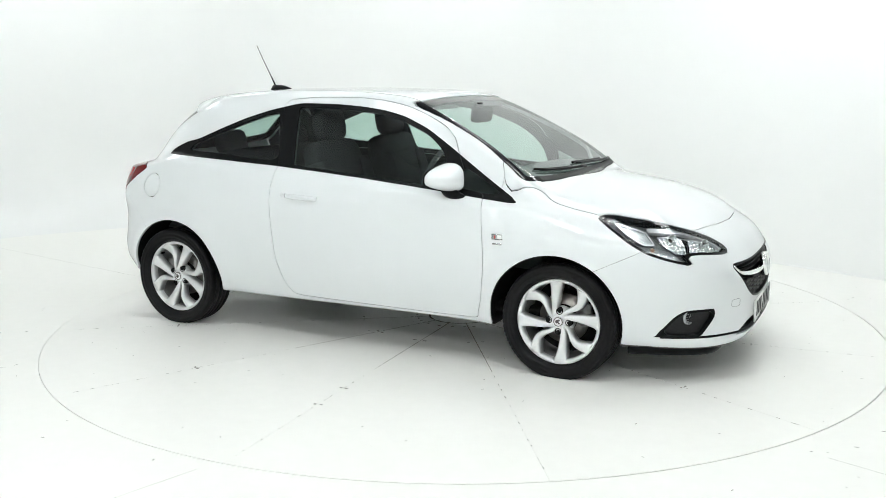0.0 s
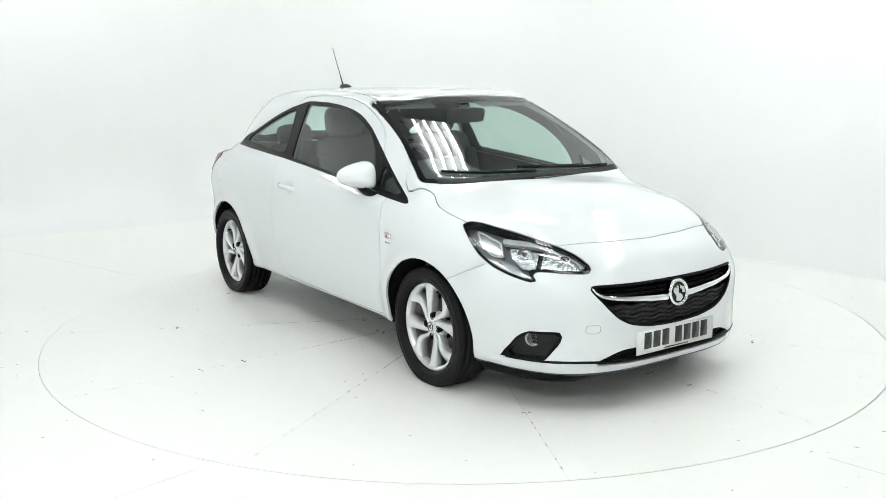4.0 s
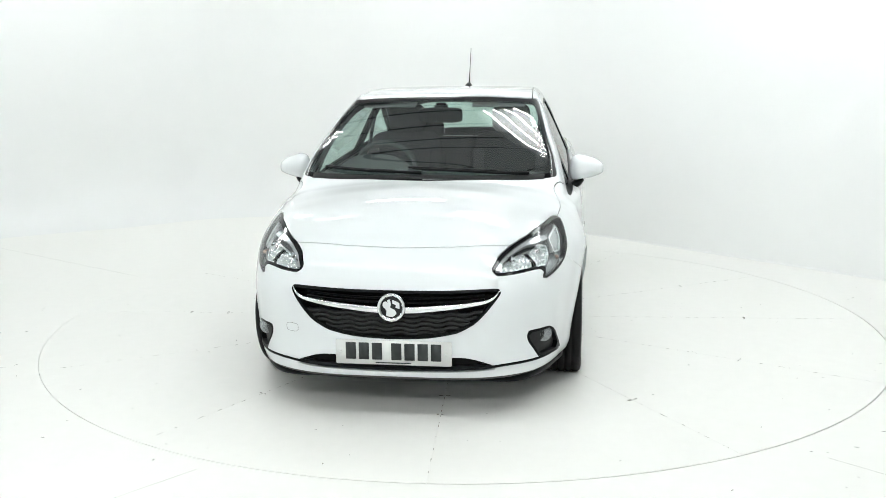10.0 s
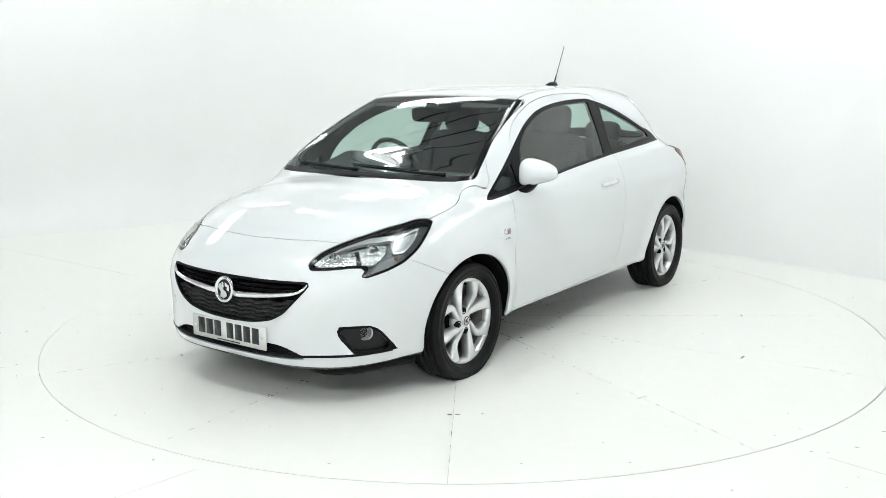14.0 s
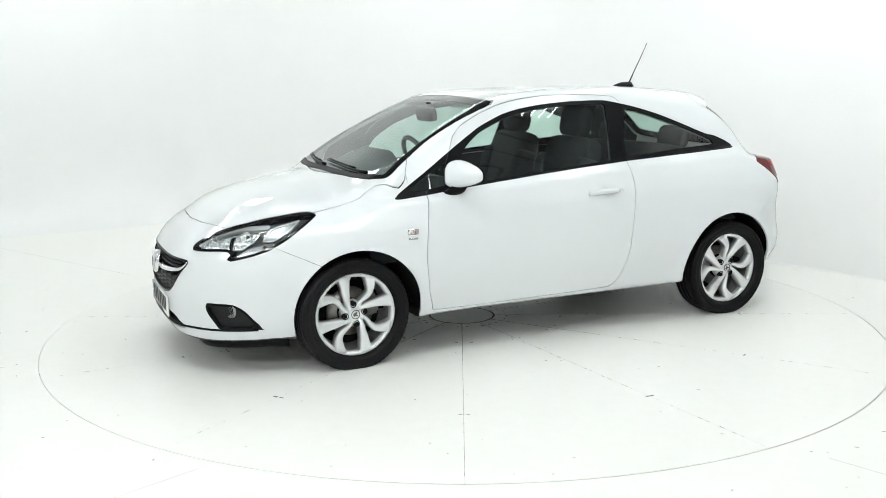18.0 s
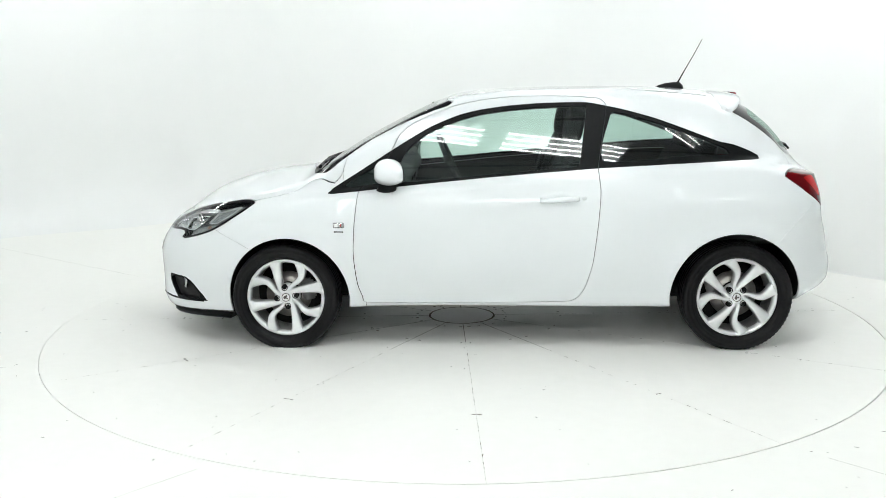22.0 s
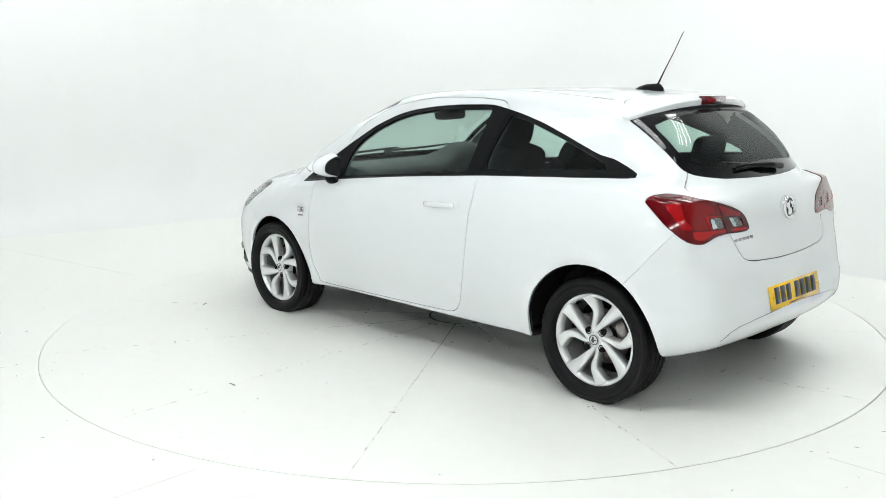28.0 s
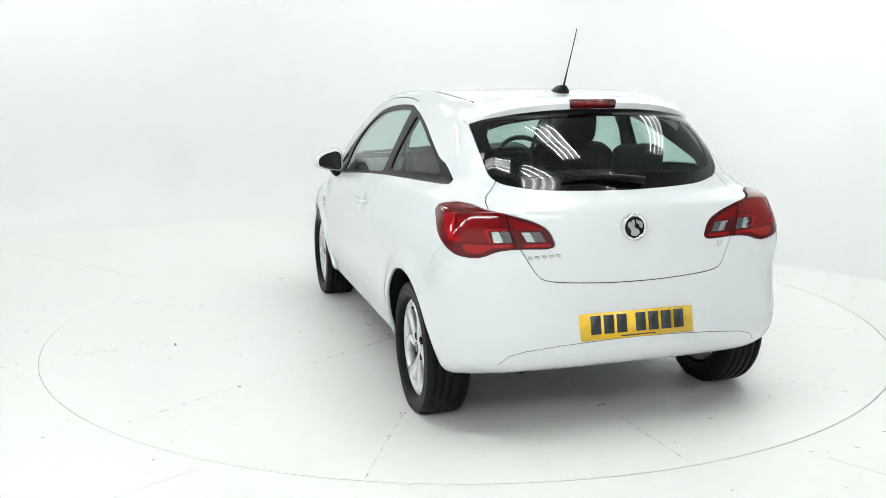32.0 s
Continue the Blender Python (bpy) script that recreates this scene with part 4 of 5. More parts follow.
for i, (z0, w) in enumerate(((0.472, 0.405), (0.451, 0.375), (0.430, 0.345), (0.409, 0.305), (0.389, 0.24))):
    vs, fs = ribbon(lambda y: z0 + 0.0042 * math.tanh(3 * math.sin(y * math.tau / 0.115)) + 0.012 * (y / 0.4) ** 2, np.linspace(-w, w, 121), 0.017, -0.014, 0.03)
    part("grille_slat", mesh_data("grille_slat", vs, fs, DULL), car, "wavy black slat")
badge("front_badge", front_x(0, 0.513) + 0.006, 0.512, 0.064, 1, car, "round chrome badge")
low_grille.both().object("lower_grille", MATT, car, "black lower intake", -0.03, 0)
vs, fs = ribbon(lambda y: 0.236 + 0.02 * (y / 0.45) ** 4, np.linspace(-0.44, 0.44, 31), 0.008, -0.006, 0.02)
part("intake_slat", mesh_data("intake_slat", vs, fs, SATIN), car)
# black line and lip along the bottom of the nose, wrapped round to the arches


def nose_ring(z, most):
    """Points and outward ways round the nose at one height."""
    out = []
    for a in np.linspace(-most, most, 61):
        way = (math.cos(radians(a)), math.sin(radians(a)), 0)
        p = probe((1.30, 0, z), way)
        nr = skin_normal(p[None])[0] * [1, 1, 0]
        out.append((p, nr / np.linalg.norm(nr)))
    return out


rings = []
for p, nr in nose_ring(0.240, 58):
    z = 0.228 + 0.016 * min(abs(p[1]) / 0.5, 1.0) ** 2
    rings.append([tuple(p + nr * d + [0, 0, z - p[2] + h]) for d, h in ((-0.02, 0.008), (0.001, 0.007), (0.003, 0.001), (0.001, -0.005), (-0.02, -0.006))])
vs, fs = sweep(None, rings)
part("bumper_line", mesh_data("bumper_line", vs, fs, SATIN), car, "black trim line")
rings = []
for p, nr in nose_ring(0.205, 68):
    tuck = 0.07 * (1 - float(smooth(0.36, 0.60, np.array(abs(p[1])))))
    rings.append([tuple(p + nr * (d - tuck) + [0, 0, h - p[2]]) for d, h in ((-0.05, 0.192), (-0.013, 0.190), (-0.017, 0.158), (-0.03, 0.144), (-0.10, 0.146), (-0.10, 0.192))])
vs, fs = sweep(None, rings)
part("front_lip", mesh_data("front_lip", vs, fs, SATIN), car, "black lower lip")
vs = []
for k in range(28):
    a = k * math.tau / 28
    y, z = -0.47 + 0.031 * math.copysign(abs(math.cos(a)) ** 0.6, math.cos(a)), 0.395 + 0.019 * math.copysign(abs(math.sin(a)) ** 0.6, math.sin(a))
    vs.append((front_x(y, z) + 0.0003, y, z))
vs2, fs = tube(vs + vs[:1], 0.0009, 4)
part("tow_cover_joint", mesh_data("tow_cover_joint", vs2, fs, FROST), car, "fine joint round the towing eye cover")

LAMP_MAIN = [(1.066, 0.660), (1.042, 0.682), (0.954, 0.714), (0.853, 0.731), (0.755, 0.742), (0.738, 0.735), (0.752, 0.699), (0.795, 0.660), (0.805, 0.656), (0.93, 0.652), (1.062, 0.648)]
LAMP_OUT = [(0.695, 0.755), (0.677, 0.766), (0.62, 0.785), (0.574, 0.799), (0.569, 0.793), (0.595, 0.749), (0.625, 0.722), (0.652, 0.701), (0.665, 0.698), (0.702, 0.698), (0.710, 0.704)]
LAMP_TURN = [(0.763, 0.672), (0.70, 0.688), (0.658, 0.694), (0.642, 0.682), (0.693, 0.646), (0.76, 0.628), (0.818, 0.612), (0.820, 0.625), (0.785, 0.660)]
LAMP_BROW = [(1.085, 0.668), (1.060, 0.692), (0.927, 0.750), (0.858, 0.766), (0.730, 0.774), (0.706, 0.774), (0.702, 0.768), (0.704, 0.757), (0.730, 0.755), (0.862, 0.746), (0.939, 0.727), (1.035, 0.690), (1.066, 0.662)]
for s in (1, -1):
    put = (lambda p: p) if s == 1 else (lambda p: p.mirrored())
    anywhere = lambda v: -v[:, 0]
    border, _ = head.cut(lambda v: -inside(outline(HEAD_LAMP), (v[:, 0] - v[:, 1]) / math.sqrt(2), v[:, 2]) - 0.011)
    _, within = head.cut(lambda v: -inside(outline(HEAD_LAMP), (v[:, 0] - v[:, 1]) / math.sqrt(2), v[:, 2]) - 0.011)
    lamp = put(border).object("headlamp", GLOSS, car, "headlamp with black bezel and clear lens", 0.0, 0.04)
    put(within).object("lens", LENS, lamp, "clear lens", 0.0, 0).visible_shadow = False
    put(head).object("housing", LAMP_GREY, lamp, "dark grey housing", -0.045, 0)
    main, _ = head.cut(zone(LAMP_MAIN, "dz", anywhere))
    flute = lambda v: 0.008 * np.abs(np.sin(((v[:, 0] - np.abs(v[:, 1])) / math.sqrt(2)) * math.pi / 0.022)) + 0.003 * np.sin(v[:, 2] * math.tau / 0.024)
    put(main).object("reflector", REFLECTOR, lamp, "fluted chrome reflector", -0.034, 0.012, flute)
    outp, _ = head.cut(zone(LAMP_OUT, "dz", anywhere))
    put(outp).object("running_light", FROST, lamp, "pale running light", -0.022, 0.015)
    rimp, _ = outp.cut(lambda v: -inside(outline(LAMP_OUT), (v[:, 0] - v[:, 1]) / math.sqrt(2), v[:, 2]) - 0.007)
    put(rimp).object("running_rim", GUIDE, lamp, "bright rim of the running light", -0.015, 0.012)
    turn, _ = head.cut(zone(LAMP_TURN, "dz", anywhere))
    put(turn).object("indicator", FROST, lamp, "grey indicator lens", -0.022, 0.015)
    brow, _ = head.cut(zone(LAMP_BROW, "dz", anywhere))
    put(brow).object("brow_strip", GUIDE, lamp, "pale light guide strip", -0.014, 0.02)
    ringp, _ = main.cut(lambda v: -inside(outline(LAMP_MAIN), (v[:, 0] - v[:, 1]) / math.sqrt(2), v[:, 2]) - 0.0055)
    put(ringp).object("reflector_rim", CHROME, lamp, "bright reflector rim", -0.020, 0.016)
    split, _ = head.cut(zone([(0.895, 0.718), (0.88, 0.722), (0.868, 0.69), (0.862, 0.668), (0.878, 0.664), (0.886, 0.69)], "dz", anywhere))
    put(split).object("divider", GLOSS, lamp, "black divider", -0.020, 0.02)
    hit = meet(np.array([[0.70 / math.sqrt(2) + 0.45, -0.70 / math.sqrt(2) + 0.45, 0.668]]), np.array([[1, 1, 0]]) / math.sqrt(2))[0] * [1, s, 1]
    vs, fs = lathe([(0.0, 0.018), (0.007, 0.015), (0.010, 0.005), (0.009, -0.01)], 16)
    part("amber_bulb", mesh_data("amber_bulb", moved(vs, Matrix.Translation(Vector(hit) - Vector((0.02, 0.02 * s, 0))) @ Matrix.Rotation(radians(-45 if s > 0 else -135), 4, "Z")), fs, AMBER), lamp, "amber indicator bulb")
    for d0, z0, r, mat in ((0.805, 0.705, 0.034, CHROME), (0.985, 0.682, 0.026, CHROME)):
        # a point behind the lens, found along the diagonal
        base = np.array([[d0 / math.sqrt(2) + 0.45, -d0 / math.sqrt(2) + 0.45, z0]])
        hit = meet(base, np.array([[1, 1, 0]]) / math.sqrt(2))[0] * [1, s, 1]
        m = Matrix.Translation(Vector(hit) - Vector((0.026, 0.026 * s, 0))) @ Matrix.Rotation(radians(-58 if s > 0 else -122), 4, "Z")
        vs, fs = lathe([(0.0, -0.012), (r * 0.35, -0.010), (r * 0.7, -0.002), (r * 0.95, 0.010), (r, 0.012), (r, 0.006)], 32)
        bowl = part("lamp_bowl", mesh_data("lamp_bowl", moved(vs, m), fs, mat), lamp, "round chrome bowl")
        vs, fs = lathe([(0.0, 0.008), (r * 0.22, 0.006), (r * 0.25, -0.008)], 16)
        part("bulb", mesh_data("bulb", moved(vs, m), fs, SMOKE), lamp)
    bay = put(fog_bay)
    well = bay.object("fog_bay", DULL, car, "black fog lamp surround", -0.022, 0)
    rim, _ = bay.cut(lambda v: -inside(outline(FOG_BAY), (v[:, 0] - np.abs(v[:, 1])) / math.sqrt(2), v[:, 2]) - 0.012)
    rim.object("fog_rim", SATIN, well, "", 0.0, 0.024)
    hit = meet(np.array([[0.86 / math.sqrt(2) + 0.45, -0.86 / math.sqrt(2) + 0.45, 0.345]]), np.array([[1, 1, 0]]) / math.sqrt(2))[0] * [1, s, 1]
    m = Matrix.Translation(Vector(hit) - Vector((0.018, 0.014 * s, 0))) @ Matrix.Rotation(radians(-68 if s > 0 else -112), 4, "Z")
    vs, fs = lathe([(0.0, -0.008), (0.02, -0.004), (0.030, 0.008), (0.036, 0.012), (0.038, 0.0)], 28)
    fog = part("fog_lamp", mesh_data("fog_lamp", moved(vs, m), fs, FROST), well, "round fog lamp")
    vs, fs = lathe([(0.0, 0.015), (0.02, 0.0135), (0.033, 0.010)], 28)
    part("fog_lens", mesh_data("fog_lens", moved(vs, m), fs, LENS), fog).visible_shadow = False

# cowl and wipers
rings = []
for y in np.linspace(-0.63, 0.63, 45):
    x = 1.150 - 0.075 * (abs(y) / 0.66) ** 2.5
    z = top_z(x, y)
    rings.append([(x + 0.010, y, z - 0.004), (x, y, z + 0.002), (x - 0.02, y, top_z(x - 0.02, y) + 0.004), (x - 0.026, y, top_z(x - 0.026, y) + 0.001), (x - 0.02, y, z - 0.02), (x + 0.010, y, z - 0.02)])
vs, fs = sweep(None, rings)
part("cowl", mesh_data("cowl", vs, fs, DULL), car, "black wiper cowl")
for y0, y1 in ((0.55, -0.08), (-0.02, -0.55)):
    ys = np.linspace(y0, y1, 9)
    pts = []
    for i, y in enumerate(ys):
        x = 1.125 - 0.035 * i / 8 - 0.07 * (abs(y) / 0.66) ** 2.5
        pts.append((x, y, top_z(x, y) + 0.011))
    vs, fs = tube(pts, [0.010, 0.009, 0.008, 0.007, 0.007, 0.006, 0.006, 0.006, 0.004], 8)
    arm = part("wiper_arm", mesh_data("wiper_arm", vs, fs, SATIN), car, "black windscreen wiper")
    pts = [(p[0] - 0.018, p[1] - 0.02, top_z(p[0] - 0.018, p[1] - 0.02) + 0.006) for p in pts[2:]]
    vs, fs = tube(pts, 0.006, 6)
    part("wiper_blade", mesh_data("wiper_blade", vs, fs, RUBBER), arm)

# aerial on the roof
rings = []
for x, w, h in ((-0.915, 0.006, 0.004), (-0.94, 0.020, 0.016), (-0.98, 0.027, 0.030), (-1.03, 0.030, 0.038), (-1.06, 0.026, 0.040), (-1.082, 0.014, 0.020)):
    z = top_z(x, 0) - 0.003
    rings.append([(x, -w, z), (x, -w * 0.85, z + h * 0.5), (x, -w * 0.35, z + h), (x, w * 0.35, z + h), (x, w * 0.85, z + h * 0.5), (x, w, z)])
vs, fs = sweep(None, rings)
aerial = part("aerial_base", mesh_data("aerial_base", vs, fs, SATIN), car, "black roof aerial fin")
vs, fs = tube([(-1.050, 0, 1.455), (-1.09, 0, 1.53), (-1.14, 0, 1.62), (-1.188, 0, 1.714)], [0.0055, 0.0028, 0.0024, 0.0020], 7)
part("aerial_mast", mesh_data("aerial_mast", vs, fs, SATIN), aerial, "thin black aerial mast")

# door mirrors, handles and side badges
for s in (1, -1):
    leaf = sides[s]
    vs, fs = [], []
    nu, nw = 26, 36
    for i in range(nu + 1):
        a = math.pi * i / nu
        for j in range(nw):
            b = j * math.tau / nw
            cy, cz = math.copysign(abs(math.cos(b)) ** 0.7, math.cos(b)), math.copysign(abs(math.sin(b)) ** (0.7 if math.sin(b) > 0 else 0.42), math.sin(b))
            rad = abs(math.sin(a)) ** 0.8
            x = 0.084 * math.cos(a)
            x = max(x, -0.064)
            y = 0.095 * rad * cy
            z = ((0.074 - 0.026 * cy) if cz > 0 else (0.057 - 0.022 * cy)) * rad * cz
            vs.append((0.648 + x - 0.25 * y, s * (0.858 + y), 0.982 + z))
    fs = [(i * nw + j, i * nw + (j + 1) % nw, (i + 1) * nw + (j + 1) % nw, (i + 1) * nw + j) for i in range(nu) for j in range(nw)]
    bm = bmesh.new()
    bm.from_mesh(mesh_data("mirror_shell", vs, fs, PAINT))
    bmesh.ops.remove_doubles(bm, verts=bm.verts, dist=0.0005)
    shell = part("door_mirror", from_bm("door_mirror", bm, PAINT, True, 50), leaf, "white door mirror housing")
    for r, dx, mat, name, lab in ((0.93, -0.0655, SATIN, "mirror_rim", "black rim"), (0.84, -0.0675, MIRROR, "mirror_glass", "mirror glass")):
        vs = [(0, 0, 0)]
        for j in range(nw):
            b = j * math.tau / nw
            cy, cz = math.copysign(abs(math.cos(b)) ** 0.7, math.cos(b)), math.copysign(abs(math.sin(b)) ** (0.7 if math.sin(b) > 0 else 0.42), math.sin(b))
            y, z = 0.080 * r * cy, ((0.062 - 0.021 * cy) if cz > 0 else (0.048 - 0.018 * cy)) * r * cz
            vs.append((0.648 + dx - 0.25 * y, s * (0.858 + y), 0.982 + z))
        vs[0] = (0.648 + dx, s * 0.858, 0.982)
        part(name, mesh_data(name, vs, [(0, 1 + j, 1 + (j + 1) % nw) for j in range(nw)], mat, False), shell, lab)
    rings = []
    for x, y, z, w, h in ((0.69, 0.735, 0.880, 0.062, 0.020), (0.68, 0.775, 0.884, 0.058, 0.020), (0.668, 0.812, 0.903, 0.052, 0.018), (0.658, 0.836, 0.930, 0.046, 0.016)):
        rings.append([(x + w * math.cos(b), s * (y - h * math.sin(b) * 0.6), z + h * math.sin(b)) for b in np.linspace(0, math.tau, 15)[:-1]])
    vs, fs = sweep(None, rings)
    part("mirror_foot", mesh_data("mirror_foot", vs, fs, SATIN), shell, "black mirror foot")
    # handle: a bowed grip over a shallow dish
    rings = []
    for k in np.linspace(0, 1, 15):
        x = -0.165 - 0.215 * k
        z = 0.838 + 0.008 * k
        y = float(settle(np.array([[x, 0.83, z]]), 6)[0, 1]) + 0.004 + 0.024 * abs(math.sin(math.pi * k)) ** 0.5
        h = 0.015 - 0.003 * abs(2 * k - 1) ** 3
        rings.append([(x, s * (y + 0.009 * math.cos(b)), z + h * math.sin(b)) for b in np.linspace(0, math.tau, 13)[:-1]])
    vs, fs = sweep(None, rings)
    handle = part("door_handle", mesh_data("door_handle", vs, fs, PAINT), leaf, "white door handle")
    vs, fs = lathe([(0.0, 0.004), (0.008, 0.004), (0.009, 0.0)], 14)
    y = float(settle(np.array([[-0.405, 0.83, 0.85]]), 6)[0, 1])
    vs2 = [(-0.405 + 1.5 * v[0], s * (y + v[1]), 0.848 + 1.5 * v[2]) for v in vs]
    part("lock_cover", mesh_data("lock_cover", vs2, fs, PAINT), handle)
    for dx, dz, w, h, mat, nm in ((0.0, 0.0, 0.060, 0.030, GREY_LETTER, "wing_badge"), (-0.012, -0.001, 0.009, 0.016, DECAL_RED, "badge_mark"), (0.015, -0.001, 0.022, 0.020, WHITE_PLATE, "badge_mark"), (0.0, -0.036, 0.052, 0.009, GREY_LETTER, "badge_line")):
        x, z = 0.938 + dx, 0.703 + dz
        q = settle(np.array([[x, 0.84, z]]), 6)[0]
        lift = 0.0022 if nm == "badge_mark" else 0.0012
        block(nm, (w, 0.002, h), pose(x, s * (q[1] + lift), z), mat, car, 0.0008, "small chrome and red side badge" if nm == "wing_badge" else "")

# wheel arch liners
for cx, cz, r in ((1.235, 0.285, 0.345), (-1.237, 0.30, 0.354)):
    for s in (1, -1):
        vs, fs = lathe([(0.02, 0.46), (r + 0.012, 0.46), (r + 0.018, 0.60), (r + 0.012, 0.80), (r - 0.002, 0.832)], 40, radians(-3), radians(186))
        inset = []
        for v in vs:
            x, z = cx + v[0], cz + v[2]
            y = v[1] if v[1] < 0.6 else min(v[1], float(probe((x, 0.3, max(z, 0.27)), (0, 1, 0), 0.7)[1]) - 0.012)
            inset.append((x, s * y, z))
        part("arch_liner", mesh_data("arch_liner", inset, fs, MATT), car, "black wheel arch liner")


# ---- wheels ----
def wheel_part(parent):
    """One alloy wheel with its tyre, axis along y, face towards +y."""
    vs, fs = lathe([(0.198, -0.10), (0.199, 0.02), (0.197, 0.046), (0.200, 0.058), (0.206, 0.066), (0.215, 0.0705), (0.2195, 0.069), (0.2205, 0.064), (0.216, 0.056), (0.2, 0.03), (0.195, -0.1)], 72)
    rim = part("wheel", mesh_data("rim", vs, fs, ALLOY), parent, "silver alloy wheel with straight and curved spokes")
    vs, fs = lathe([(0.198, 0.030), (0.196, -0.02), (0.190, -0.10), (0.06, -0.10)], 64)
    part("barrel", mesh_data("barrel", vs, fs, INNER_ALLOY), rim, "dull inner barrel")
    tread = [(0.206, -0.098), (0.232, -0.104), (0.262, -0.104), (0.285, -0.099), (0.296, -0.090), (0.300, -0.082)]
    for y in (-0.052, -0.018, 0.018, 0.052):
        tread += [(0.3015, y - 0.006), (0.295, y - 0.004), (0.295, y + 0.004), (0.3015, y + 0.006)]
    tread += [(0.300, 0.078), (0.296, 0.086), (0.290, 0.091), (0.286, 0.0945), (0.284, 0.0945), (0.274, 0.0975), (0.273, 0.0955), (0.262, 0.099), (0.250, 0.0995), (0.247, 0.0965), (0.244, 0.0972), (0.236, 0.094), (0.227, 0.083), (0.2215, 0.070), (0.2185, 0.064), (0.21, 0.056)]
    vs, fs = lathe(tread, 144)
    rows = len(tread)
    # cut the shoulder into blocks
    vs = [(x * 0.984, y, z * 0.984) if (i // rows) % 2 and 0.290 < math.hypot(x, z) < 0.3012 and abs(y) > 0.07 else (x, y, z) for i, (x, y, z) in enumerate(vs)]
    vs = [(x * (1 + 0.02 * max(0, (-z - 0.26) / 0.04)), y * (1 + 0.04 * max(0, (-z - 0.2) / 0.1)), max(z, -0.291)) for x, y, z in vs]
    return rim, vs, fs


SPOKES = ([(0.036, -32), (0.06, -20), (0.10, -11), (0.15, -5.5), (0.188, -3), (0.213, -2)], [0.022, 0.029, 0.037, 0.048, 0.060, 0.098]), ([(0.036, -60), (0.06, -52), (0.085, -44), (0.11, -39), (0.135, -38), (0.16, -41.5), (0.188, -47.5), (0.213, -50)], [0.021, 0.021, 0.023, 0.028, 0.034, 0.041, 0.052, 0.088])


def spoke(path, widths, turn):
    n, rings = 22, []
    rs = np.array([p[0] for p in path])
    t = np.linspace(0, 1, n)
    idx = np.linspace(0, 1, len(path))
    r = np.interp(t, idx, rs)
    th = np.radians(knots(list(zip(idx, [p[1] for p in path])), t) + turn)
    w = np.interp(t, idx, widths) / 2
    c = np.stack([r * np.cos(th), r * np.sin(th)], -1)
    d = np.gradient(c, axis=0)
    d /= np.linalg.norm(d, axis=1, keepdims=True)
    nrm = np.stack([-d[:, 1], d[:, 0]], -1)
    for i in range(n):
        face = 0.058 + 0.011 * (r[i] / 0.206) ** 2
        ring = []
        for a, y in ((-1.16, face - 0.045), (-1.0, face - 0.010), (-0.90, face - 0.005), (-0.72, face - 0.002), (-0.25, face + 0.001), (0.62, face - 0.001), (0.86, face - 0.004), (1.0, face - 0.010), (1.16, face - 0.045)):
            p = c[i] + nrm[i] * w[i] * a
            ring.append((p[0], y, p[1]))
        rings.append(ring)
    return sweep(None, rings)


